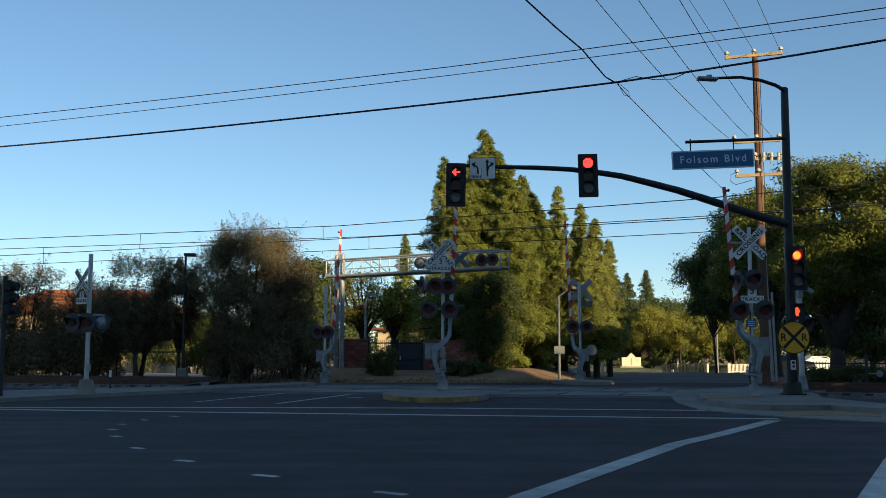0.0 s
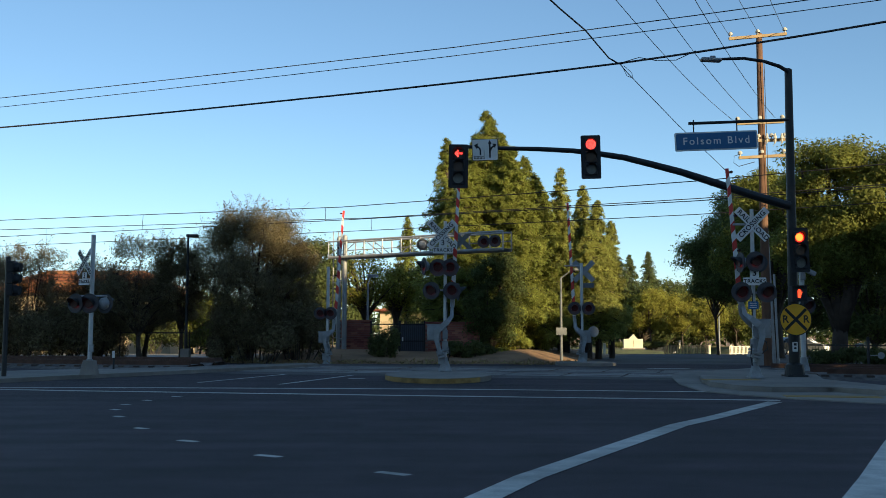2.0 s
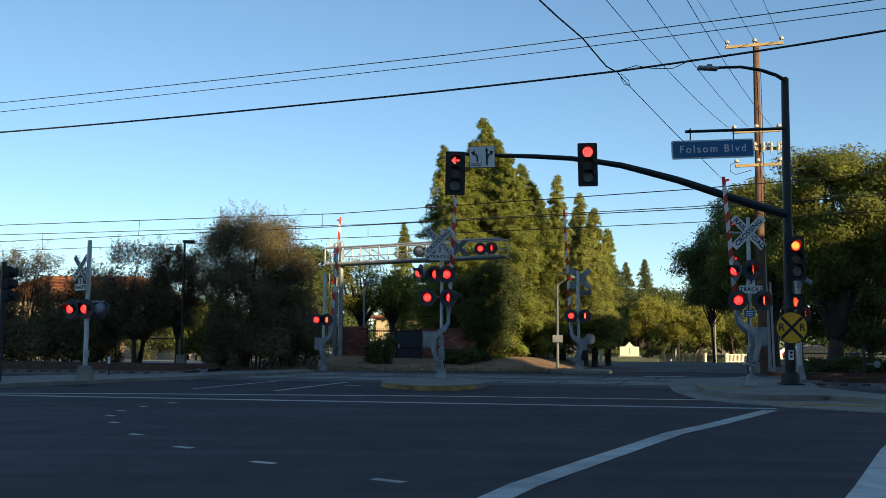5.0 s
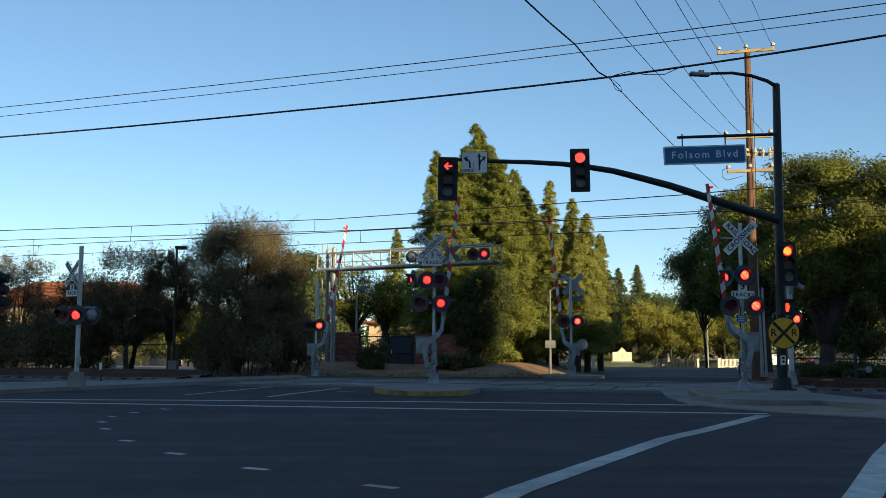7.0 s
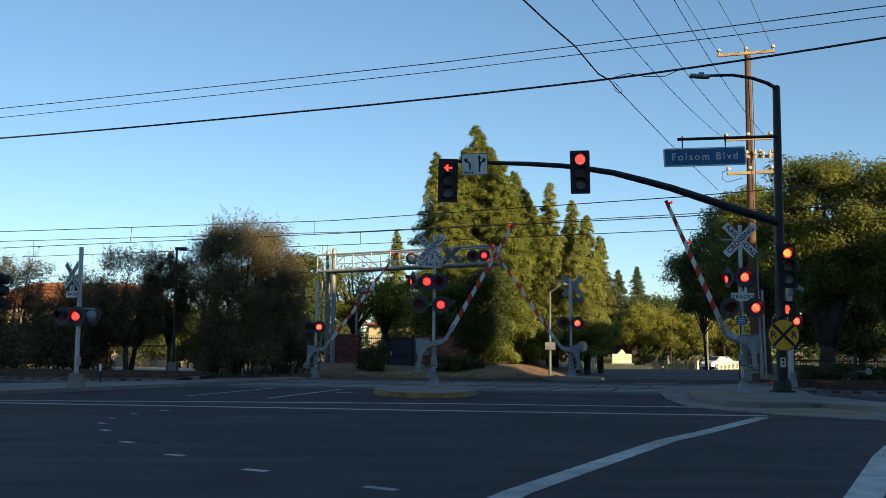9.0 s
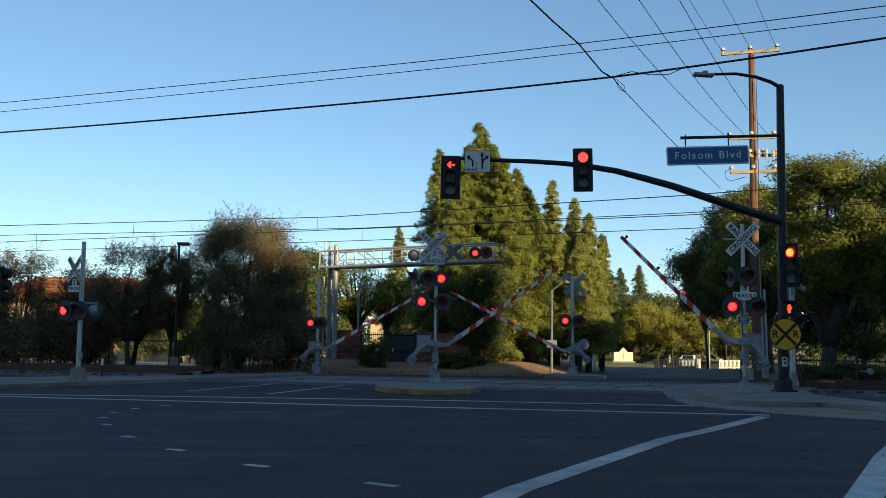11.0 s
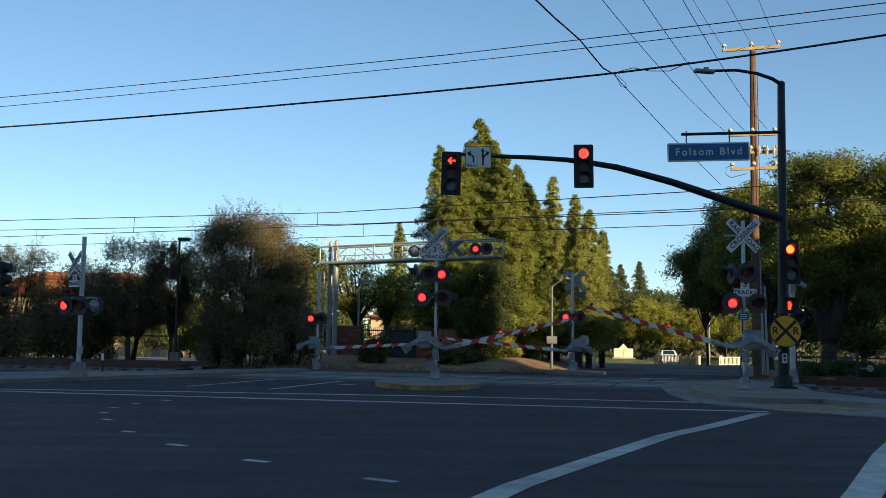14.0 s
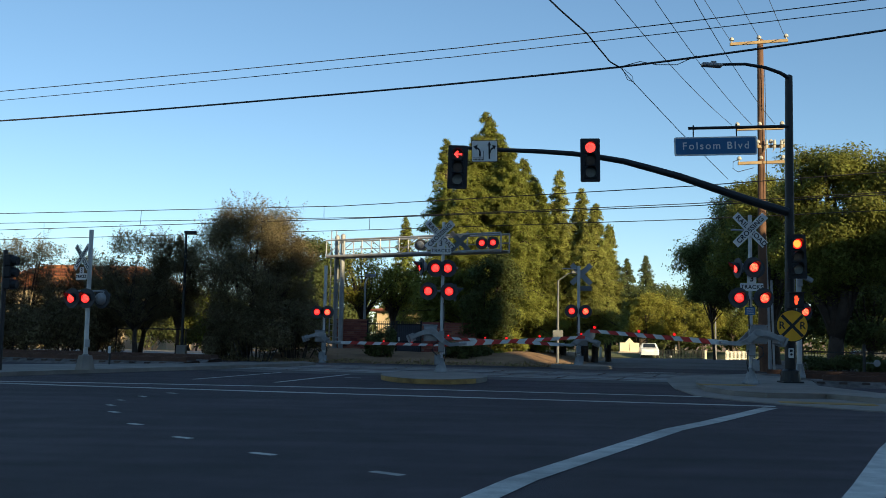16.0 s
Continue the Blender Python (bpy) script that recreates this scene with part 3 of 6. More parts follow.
def gate_arm(parent, side, px, z, length, drop, start, key):
    """Mechanism cabinet on the post and a striped arm that turns about y at its hub, at px, z."""
    k = -side
    bm = B()
    box(bm, (px + 0.1 * k, 0.02, z - 0.06), (0.44, 0.36, 0.52), None, 0.03)
    box(bm, (px + 0.1 * k, -0.165, z - 0.06), (0.36, 0.02, 0.44), None, 0.008)
    box(bm, (px + 0.1 * k, 0.02, z + 0.21), (0.48, 0.4, 0.03), None, 0.01)
    cab = part("gate_mechanism", bm, GATEPAINT, parent, "pale grey gate mechanism cabinet")
    for hz in (-0.22, 0.1):
        bm = B()
        box(bm, (px + 0.1 * k + 0.2, -0.185, z + hz), (0.03, 0.02, 0.09), None, 0.005)
        part("hinge", bm, GREYPAINT, cab)
    bm = B()
    tube(bm, [(px, -0.34, z), (px, 0.34, z)], 0.07, 16)
    part("main_shaft", bm, GREYPAINT, parent)
    bm = B()
    box(bm, (0, -0.01, z - 0.5), (0.2, 0.26, 0.34), None, 0.03)
    box(bm, (0, -0.14, z - 0.12), (0.17, 0.04, 0.3), None, 0.01)
    part("post_clamp", bm, GATEPAINT, parent)
    bm = B()
    box(bm, (0.12 * k, 0.0, z - 0.92), (0.2, 0.22, 0.34), None, 0.02)
    box(bm, (0.12 * k, -0.115, z - 0.92), (0.15, 0.02, 0.27), None, 0.006)
    part("junction_box", bm, GREYPAINT, parent, "grey junction box")
    bm = B()
    box(bm, (0.075, -0.07, z - 0.62), (0.075, 0.012, 0.24), None, 0.004)
    tag = part("number_tag", bm, WHITE, parent, "small white tag with dark marks")
    bm = B()
    for q in range(4):
        box(bm, (0.075, -0.078, z - 0.55 - q * 0.05), (0.04, 0.003, 0.025))
    part("tag_bars", bm, FLATBLACK, tag)
    for pts in ([(0.14 * k, -0.1, z - 0.78), (0.3 * k, -0.2, z - 0.62), (0.26 * k, -0.22, z - 0.42), (0.12 * k, -0.17, z - 0.34)],
                [(-0.1 * k, -0.08, 0.35), (-0.16 * k, -0.14, 0.6), (-0.12 * k, -0.14, z - 0.5)],
                [(-0.06 * k, -0.05, z + 0.1), (-0.07 * k, -0.07, z + 0.5), (-0.05 * k, -0.06, z + 0.95)]):
        bm = B()
        tube(bm, pts, 0.018, 8)
        part("conduit", bm, BLACK, parent)
    arm = new("gate_arm")
    arm.parent = parent
    arm["label"] = "red and white striped crossing gate arm"
    # built lying along x, turned by walk()
    y = 0.25
    for y0, y1 in ((-0.29, 0.17), (0.29, 0.29)):
        bm = B()
        flat_bar(bm, [(-0.74, y0, -0.15), (-0.28, y0, 0.0), (0, y0, 0.0), (start * 0.45, y0 * 0.95, drop * 0.74), (start * 0.7, (y0 + y1) / 2, drop), (start + 0.3, y1, drop)],
                 [0.13, 0.16, 0.23, 0.17, 0.13, 0.09], 0.05)
        mirror(bm, side)
        br = part("support_bracket", bm, GATEPAINT, arm, "pale grey curved cast arm bracket")
        bm = B()
        tube(bm, [(0, y0 - 0.045, 0), (0, y0 + 0.045, 0)], 0.085, 16)
        tube(bm, [(0, y0 - 0.06, 0), (0, y0 + 0.06, 0)], 0.035, 6)
        part("hub_bolt", bm, GREYPAINT, br)
    for q in range(3):
        bm = B()
        box(bm, (-0.66 - 0.085 * q, 0.0, -0.14 - 0.035 * q), (0.07, 0.5, 0.27), pose(0, 0, 0, 0, -20, 0), 0.012)
        mirror(bm, side)
        part("counterweight", bm, GATEPAINT, arm, "grey counterweight slab")
    bm = B()
    box(bm, (start + 0.18, (0.17 + y) / 2, drop), (0.34, 0.14, 0.09), None, 0.01)
    mirror(bm, side)
    part("arm_clamp", bm, GREYPAINT, arm)
    n = 15
    seg = (length - start - 0.1) / n
    for i in range(n):
        h0, h1 = 0.15 - 0.055 * i / n, 0.15 - 0.055 * (i + 1) / n
        bm = B()
        x0 = start + 0.1 + i * seg
        sl = 0.06
        plate(bm, [(x0 - (sl if i else 0), drop - h0 / 2), (x0 + seg - (sl if i < n - 1 else 0), drop - h1 / 2), (x0 + seg + (sl if i < n - 1 else 0), drop + h1 / 2), (x0 + (sl if i else 0), drop + h0 / 2)], y - 0.018, y + 0.018)
        mirror(bm, side)
        part("stripe", bm, RED if i % 2 == 0 and i > 1 else WHITE, arm)
    bm = B()
    tube(bm, [(start + 0.3, y + 0.025, drop + 0.06), (length * 0.5, y + 0.025, drop + 0.058), (length * 0.985, y + 0.025, drop + 0.045)], 0.008, 6)
    mirror(bm, side)
    part("lamp_cable", bm, WIRE, arm)
    for fx, ph in ((0.975, "A"), (0.7, "A"), (0.48, "B")):
        bm = B()
        box(bm, (side * length * fx, y, drop + 0.075), (0.06, 0.05, 0.05), None, 0.008)
        part("lamp_base", bm, BLACK, arm)
        bm = B()
        plate(bm, disc(0.042, 14), -0.02, 0.02)
        lamp = part("gate_light", bm, LENS_OFF, arm, "small red lamp on the arm", at=pose(side * length * fx, y - 0.03, drop + 0.11))
        lamp.data.materials.append(RED_ON)
        lamp.data.materials.append(RED_ON)
        for p in lamp.data.polygons:
            if p.normal.y < -0.9:
                p.material_index = 1
        (LAMPS_A if ph == "A" else LAMPS_B).append(lamp)
    ARMS.append((arm, side, px, z, key))
    return arm


# signal at the corner pavement
s = thing("crossing_signal", Matrix.Translation((8.81, 28.46, 0.15)), "grey crossing signal with crossbuck, round red lamps and gate arm", "crossing signal", "railway crossing signals")
post(s, 4.82)
crossbuck(s, 4.38, -0.09, x=-0.02)
for pts in ([(0, 0, 4.38), (-0.55, -0.02, 4.38)], [(-0.45, 0, 3.3), (0.3, 0, 3.3)], [(-0.45, 0, 2.42), (0.5, 0, 2.42)]):
    bm = B()
    tube(bm, pts, 0.03, 8)
    part("bracket", bm, ALU, s)
flasher(s, pose(0.02, -0.22, 3.3, 0, 0, 10), "A", hot=RED_GLARE)
flasher(s, pose(-0.4, -0.1, 3.28, 0, 0, -82), "A")
flasher(s, pose(0.22, 0.3, 3.3, 0, 0, 165), "B")
flasher(s, pose(-0.38, -0.16, 2.43, 0, 0, 0), "B")
flasher(s, pose(0.34, -0.16, 2.43, 0, 0, 4), "A", hot=RED_GLARE)
tracks_plate(s, 2.74, -0.13)
bm = B()
plate(bm, rounded(0.3, 0.22, 0.02, 2), -0.09, -0.084)
bp_ = part("information_plate", bm, SIGNBLUE, s, "small blue information plate")
bm = B()
for i in range(3):
    box(bm, (0, -0.093, 2.13 - i * 0.06), (0.2, 0.004, 0.02))
for v in bm.verts:
    v.co.z -= 2.07
part("text_bars", bm, WHITE, bp_)
bp_.matrix_basis = pose(-0.04, 0, 2.06)
gate_arm(s, -1, 0.11, 1.45, 4.64, -0.36, 0.58, "corner")

# signal on the traffic island
s = thing("crossing_signal", Matrix.Translation((0, 32.85, 0.15)), "grey crossing signal on the traffic island with lettered crossbuck", "crossing signal", "railway crossing signals")
post(s, 4.95)
crossbuck(s, 4.5, -0.1, x=-0.12)
tracks_plate(s, 3.98, -0.11, x=-0.08)
for z in (3.42, 2.66):
    bm = B()
    tube(bm, [(-0.75, 0, z), (0.5, 0, z)], 0.03, 8)
    part("bracket", bm, ALU, s)
flasher(s, pose(-0.72, -0.1, 3.45, 0, 0, -74), "A")
flasher(s, pose(-0.24, -0.18, 3.4, 0, 0, -8), "A")
flasher(s, pose(0.16, -0.14, 3.4, 0, 0, 0), "B")
flasher(s, pose(-0.46, -0.14, 2.64, 0, 0, -14), "B")
flasher(s, pose(0.22, -0.16, 2.64, 0, 0, -4), "A")
flasher(s, pose(0.44, 0.2, 2.62, 0, 0, 100), "B")
gate_arm(s, 1, -0.27, 1.32, 5.0, -0.46, 0.72, "island")

# signal on its own post beside the tracks
s = thing("crossing_signal", Matrix.Translation((-10.51, 29.58, 0.15)), "pale crossing signal post with crossbuck on a concrete footing", "crossing signal", "railway crossing signals")
post(s, 4.15, 0.065)
bm = B()
tube(bm, [(0, 0, 0), (0, 0, 0.42)], [0.3, 0.2], 8)
part("footing", bm, CONCRETE, s, "tapered concrete footing")
crossbuck(s, 3.32, -0.12, x=-0.2, yaw=-38, k=0.8)
tracks_plate(s, 2.74, -0.1, x=-0.2, k=0.85, yaw=-38, rise=0.2)
bm = B()
tube(bm, [(-0.5, 0, 2.32), (0.5, 0, 2.32)], 0.025, 8)
part("bracket", bm, ALU, s)
for x in (-0.48, -0.05, 0.45):
    bm = B()
    tube(bm, [(x, 0, 2.32), (x, 0, 2.12)], 0.02, 8)
    part("hanger", bm, ALU, s)
bm = B()
box(bm, (0.07, -0.08, 0.78), (0.12, 0.1, 0.22), None, 0.01)
part("switch_box", bm, ALU, s)
flasher(s, pose(-0.46, -0.08, 2.1, 0, 0, -24), "B")
flasher(s, pose(-0.02, -0.14, 2.1, 0, 0, -10), "A")
fl = flasher(s, pose(0.4, 0.05, 2.1, 0, 0, 155), "B")

# signals beyond the tracks
s = thing("crossing_signal", Matrix.Translation((-5.33, 45.3, 0)), "grey crossing signal beside the cantilever with gate arm", "crossing signal", "railway crossing signals")
post(s, 4.4, 0.08)
bm = B()
tube(bm, [(-0.45, 0, 2.28), (0.3, 0, 2.28)], 0.03, 8)
part("bracket", bm, ALU, s)
flasher(s, pose(-0.33, -0.14, 2.28), "B")
flasher(s, pose(0.14, -0.14, 2.28), "A", hot=RED_GLARE)
gate_arm(s, 1, -0.08, 1.25, 5.8, -0.32, 0.48, "gantry")
s = thing("crossing_signal", Matrix.Translation((6.03, 44.02, 0.13)), "grey crossing signal beyond the tracks with gate arm", "crossing signal", "railway crossing signals")
post(s, 4.37, 0.07)
crossbuck(s, 4.02, 0.1, False, x=0.12)
bm = B()
plate(bm, rounded(0.66, 0.22, 0.02, 2, 0.25, 3.4), 0.09, 0.1)
part("tracks_plate", bm, DARKENED_STEEL, s, "bare back of a small plate")
for pts in ([(-0.4, 0, 2.37), (0.4, 0, 2.37)], [(-0.75, 0, 4.25), (0, 0, 4.25)]):
    bm = B()
    tube(bm, pts, 0.03, 8)
    part("bracket", bm, ALU, s)
flasher(s, pose(-0.33, -0.14, 2.37), "B")
flasher(s, pose(0.28, -0.14, 2.37), "A", hot=RED_GLARE)
gate_arm(s, -1, 0.07, 1.18, 5.95, -0.32, 0.54, "far")
bm = B()
plate(bm, disc(0.24, 20), 0.28, 0.3)
for v in bm.verts:
    v.co.z += 1.35
    v.co.x += 0.55
part("counter_disc", bm, GREYPAINT, s)


# ---- cantilever ----
g = thing("signal_cantilever", Matrix(), "galvanized steel cantilever truss with round red crossing lamps", "signal cantilever")
L_, R_ = Vector((-6.06, 51.47, 5.28)), Vector((2.66, 45.78, 5.28))
ax = (R_ - L_).normalized()
nv = Vector((-ax.y, ax.x, 0))
span = (R_ - L_).length
TH = 0.83
for cx_, cy_ in ((-5.56, 52.0), (-5.18, 51.2)):
    bm = B()
    tube(bm, [(cx_, cy_, 0.0), (cx_, cy_, 6.38), (cx_, cy_, 6.46)], [0.125, 0.125, 0.05], 18)
    tube(bm, [(cx_, cy_, -0.05), (cx_, cy_, 0.06), (cx_, cy_, 0.5)], [0.27, 0.25, 0.13], 12)
    part("column", bm, ALU, g)
for z_ in (1.1, 2.6, 4.1):
    bm = B()
    tube(bm, [(-5.56, 52.0, z_), (-5.18, 51.2, z_)], 0.035, 8)
    part("column_tie", bm, ALU, g)
for h, y_ in ((0, 0), (0, 0.8), (TH, 0), (TH, 0.8), (TH * .5, 0.8)):
    bm = B()
    a, b_ = L_ + nv * y_ + Vector((0, 0, h)), R_ + nv * y_ + Vector((0, 0, h))
    tube(bm, [a, b_], 0.075 if h == 0 else (0.045 if h == TH else 0.025), 8)
    part("chord", bm, ALU, g)
nbay = 9
for y_ in (0, 0.8):
    for i in range(nbay + 1):
        bm = B()
        a = L_ + ax * (span * i / nbay) + nv * y_
        tube(bm, [a, a + Vector((0, 0, TH))], 0.035, 8)
        part("upright", bm, ALU, g)
        if i < nbay and i % 2 == 0 and i < 6:
            bm = B()
            c = L_ + ax * (span * (i + 1) / nbay) + nv * y_
            tube(bm, [a + Vector((0, 0, TH if i % 4 else 0.05)), c + Vector((0, 0, 0.05 if i % 4 else TH))], 0.026, 8)
            part("diagonal", bm, ALU, g)
bm = B()
for i in range(20):
    a = L_ + ax * (span * (i + 0.5) / 20)
    box(bm, a + nv * 0.4 + Vector((0, 0, 0.04)), (span / 20 - 0.02, 0.7, 0.02), Matrix.Rotation(math.atan2(ax.y, ax.x), 4, "Z"))
part("walkway", bm, ALU, g)
bm = B()
for x in (0.2, 0.46):
    tube(bm, [(L_.x + x, L_.y + 0.5, 0.3), (L_.x + x, L_.y + 0.5, 6.7)], 0.03, 8)
for i in range(19):
    tube(bm, [(L_.x + 0.2, L_.y + 0.5, 0.5 + i * 0.32), (L_.x + 0.46, L_.y + 0.5, 0.5 + i * 0.32)], 0.015, 6)
part("ladder", bm, ALU, g)
for d_, ph in ((span - 0.98, "B"), (span - 0.38, "A")):
    p = L_ + ax * d_ - nv * 0.1
    flasher(g, pose(p.x, p.y - 0.15, 5.64), ph)

flasher(g, pose(-1.12, 48.3, 5.7, 0, 0, 180), "B")
crossbuck(g, 5.77, 46.9, False, x=0.79, back=DARKENED_STEEL)

# ---- traffic signal mast ----
MX, MY, MZ = (10.33, 29.61, 0.15)
m_ = thing("traffic_signal_mast", Matrix.Translation((MX, MY, MZ)), "dark steel mast with long signal arm, street lamp and sign", "traffic signal")
bm = B()
tube(bm, [(0, 0, 0), (0, 0, 0.35), (0.0, 0, 0.4), (0.05, 0, 9.22), (0.05, 0, 9.27)], [0.3, 0.25, 0.16, 0.11, 0.05], 20)
box(bm, (0, 0, 0.02), (0.6, 0.6, 0.06), None, 0.01)
part("pole", bm, DARKPOLE, m_, smooth=False)


def rel(p):
    return (p[0] - MX, p[1] - MY, p[2] - MZ)


bm = B()
arm_pts = [rel(p) for p in ((10.2, 29.3, 5.18), (9.17, 29.3, 5.48), (7.83, 29.3, 5.92), (7, 29.3, 6.19), (6.16, 29.3, 6.41), (5.32, 29.3, 6.62), (4.65, 29.3, 6.72), (3.81, 29.3, 6.82), (2.8, 29.3, 6.87), (1.72, 29.3, 6.89), (0.52, 29.3, 6.94))]
tube(bm, arm_pts, [0.13, 0.125, 0.115, 0.105, 0.1, 0.09, 0.085, 0.075, 0.07, 0.06, 0.05], 14)
part("signal_arm", bm, DARKPOLE, m_)
bm = B()
tube(bm, [rel(p) for p in ((10.27, 29.3, 9.24), (10, 29.3, 9.4), (9.55, 29.3, 9.55), (8.95, 29.3, 9.64), (8.14, 29.3, 9.61))], [0.06, 0.055, 0.05, 0.045, 0.04], 10)
part("lamp_arm", bm, DARKPOLE, m_)
bm = B()
c = Vector(rel((7.96, 29.3, 9.59)))
box(bm, c, (0.62, 0.28, 0.1), pose(0, 0, 0, 0, 3, 0), 0.04)
box(bm, c + Vector((0.05, 0, 0.08)), (0.16, 0.14, 0.08), None, 0.02)
part("street_lamp_head", bm, GREYPAINT, m_, "flat grey street lamp head")
bm = B()
a, b_ = Vector(rel((10.25, 29.3, 7.77))), Vector(rel((7.25, 29.3, 7.65)))
tube(bm, [a, b_], 0.045, 10)
for px_ in ((7.4, 29.3, 7.55), (8.69, 29.3, 7.62)):
    q = Vector(rel(px_))
    tube(bm, [q + Vector((0, 0, 0.2)), q - Vector((0, 0, 0.25))], 0.02, 8)
part("sign_arm", bm, DARKPOLE, m_)


def street_sign(at):
    bm = B()
    plate(bm, rounded(2.46, 0.56, 0.05), -0.02, 0.02)
    sg = part("street_sign", bm, WHITE, m_, "blue street name sign with white border and letters", at=at)
    bm = B()
    plate(bm, rounded(2.38, 0.48, 0.04), -0.026, -0.021)
    part("blue_panel", bm, SIGNBLUE, sg)
    lettering("Folsom Blvd", 0.31, WHITE, sg, pose(0, -0.03, 0.0), bold=0.002, spacing=1.3)


street_sign(Matrix.Translation(rel((8.05, 29.25, 7.12))) @ pose(0, 0, 0, 0, -2.2, 0))


def signal_head(parent, at, top, arrow=False, backplate=True):
    bm = B()
    if backplate:
        plate(bm, rounded(0.58, 1.3, 0.04), 0.0, 0.02)
    for i in range(3):
        box(bm, (0, 0.06, 0.37 - 0.37 * i), (0.36, 0.2, 0.36), None, 0.03)
    hd = part("signal_head", bm, FLATBLACK, parent, "black three-lamp signal head showing red", at=at)
    for i in range(3):
        z = 0.37 - 0.37 * i
        bm = B()
        n = 14
        aa = [(math.cos(radians(-30 + 240 * k / n)), math.sin(radians(-30 + 240 * k / n))) for k in range(n + 1)]
        for rr in (0.165, 0.155):
            back = [bm.verts.new((rr * c_, -0.03, z + rr * s_)) for c_, s_ in aa]
            front = [bm.verts.new((rr * c_, -0.1 - 0.16 * max(0, s_), z + rr * s_)) for c_, s_ in aa]
            for k in range(n):
                bm.faces.new((back[k], back[k + 1], front[k + 1], front[k]))
        part("visor", bm, FLATBLACK, hd)
        bm = B()
        plate(bm, disc(0.15, 24, 0, z), -0.05, -0.03)
        lens = (LENS_DARK, LENS_DARK, LENS_PALE)[i]
        if i == 0 and not arrow:
            lens = top
        if i == 0 and lens is AMBER_ON:
            lens = RED_ON
            bc = B()
            plate(bc, disc(0.115, 24, 0, z), -0.056, -0.051)
            part("lamp_core", bc, AMBER_ON, hd, "glaring orange lamp core")
        part("lens", bm, lens, hd, "lit red lens" if i == 0 else "unlit lens")
        if i == 0 and arrow:
            bm = B()
            plate(bm, [(-0.12, z), (-0.02, z + 0.11), (0.02, z + 0.08), (-0.03, z + 0.025), (0.12, z + 0.025), (0.12, z - 0.025), (-0.03, z - 0.025), (0.02, z - 0.08), (-0.02, z - 0.11)], -0.06, -0.052)
            part("arrow", bm, top, hd, "lit red arrow")


signal_head(m_, Matrix.Translation(rel((0.38, 29.1, 6.32))) @ pose(0, 0, 0, 0, 1, -2), RED_HOT, True)
signal_head(m_, Matrix.Translation(rel((4.3, 29.1, 6.6))) @ pose(0, 0, 0, 0, -1, -2), RED_HOT)
signal_head(m_, Matrix.Translation(rel((10.33, 28.95, 3.84))) @ pose(0, 0, 0, 0, -2, 5), AMBER_ON)
bm = B()
plate(bm, rounded(0.77, 0.65, 0.03), 0, 0.012)
ls = part("lane_sign", bm, FLATBLACK, m_, "white lane-use sign with black arrows", at=Matrix.Translation(rel((1.17, 29.1, 6.81))) @ pose(0, 0, 0, 0, -1.5, 0))
bm = B()
plate(bm, rounded(0.74, 0.62, 0.03), -0.004, -0.001)
part("white_face", bm, WHITE, ls)


def ribbon(bm, pts, w):
    for (x0, z0), (x1, z1) in zip(pts, pts[1:]):
        d = Vector((x1 - x0, 0, z1 - z0)).normalized()
        n_ = Vector((-d.z, 0, d.x)) * w / 2
        plate(bm, [(x0 + n_.x, z0 + n_.z), (x1 + n_.x, z1 + n_.z), (x1 - n_.x, z1 - n_.z), (x0 - n_.x, z0 - n_.z)], -0.009, -0.006)


bm = B()
ribbon(bm, [(-0.14, -0.16), (-0.14, 0.0), (-0.18, 0.07), (-0.24, 0.1)], 0.05)
plate(bm, [(-0.33, 0.14), (-0.2, 0.2), (-0.24, 0.02)], -0.009, -0.006)
ribbon(bm, [(0.14, -0.24), (0.14, 0.18)], 0.05)
plate(bm, [(0.14, 0.29), (0.2, 0.17), (0.08, 0.17)], -0.0095, -0.0065)
ribbon(bm, [(0.14, -0.08), (0.18, 0.04), (0.26, 0.1)], 0.05)
plate(bm, [(0.34, 0.16), (0.22, 0.18), (0.29, 0.04)], -0.0095, -0.0065)
ribbon(bm, [(-0.03, -0.28), (-0.03, 0.0)], 0.012)
ribbon(bm, [(-0.35, -0.2), (-0.03, -0.2)], 0.012)
for i in range(7):
    box(bm, (-0.32 + i * 0.042, -0.0075, -0.25), (0.025, 0.003, 0.05))
part("arrows", bm, FLATBLACK, ls)
# walk signal
bm = B()
box(bm, (0, 0, 0), (0.44, 0.24, 0.46), None, 0.02)
box(bm, (-0.01, -0.17, 0.22), (0.44, 0.14, 0.02))
ws = part("walk_signal", bm, FLATBLACK, m_, "black walk signal with a lit orange palm", at=Matrix.Translation(rel((10.28, 29, 2.57))) @ pose(0, 0, 0, 0, 0, 4))
bm = B()
box(bm, (-0.02, -0.124, -0.04), (0.1, 0.006, 0.11), None, 0.002)
for dx, hh in ((-0.06, 0.08), (-0.033, 0.105), (-0.006, 0.105), (0.021, 0.09)):
    box(bm, (dx, -0.124, 0.02 + hh / 2), (0.02, 0.006, hh))
box(bm, (0.045, -0.124, 0.01), (0.023, 0.006, 0.08), pose(0, 0, 0, 0, 25, 0))
box(bm, (-0.02, -0.124, -0.11), (0.07, 0.006, 0.04))
part("palm_symbol", bm, HAND_ON, ws, "lit orange raised palm")
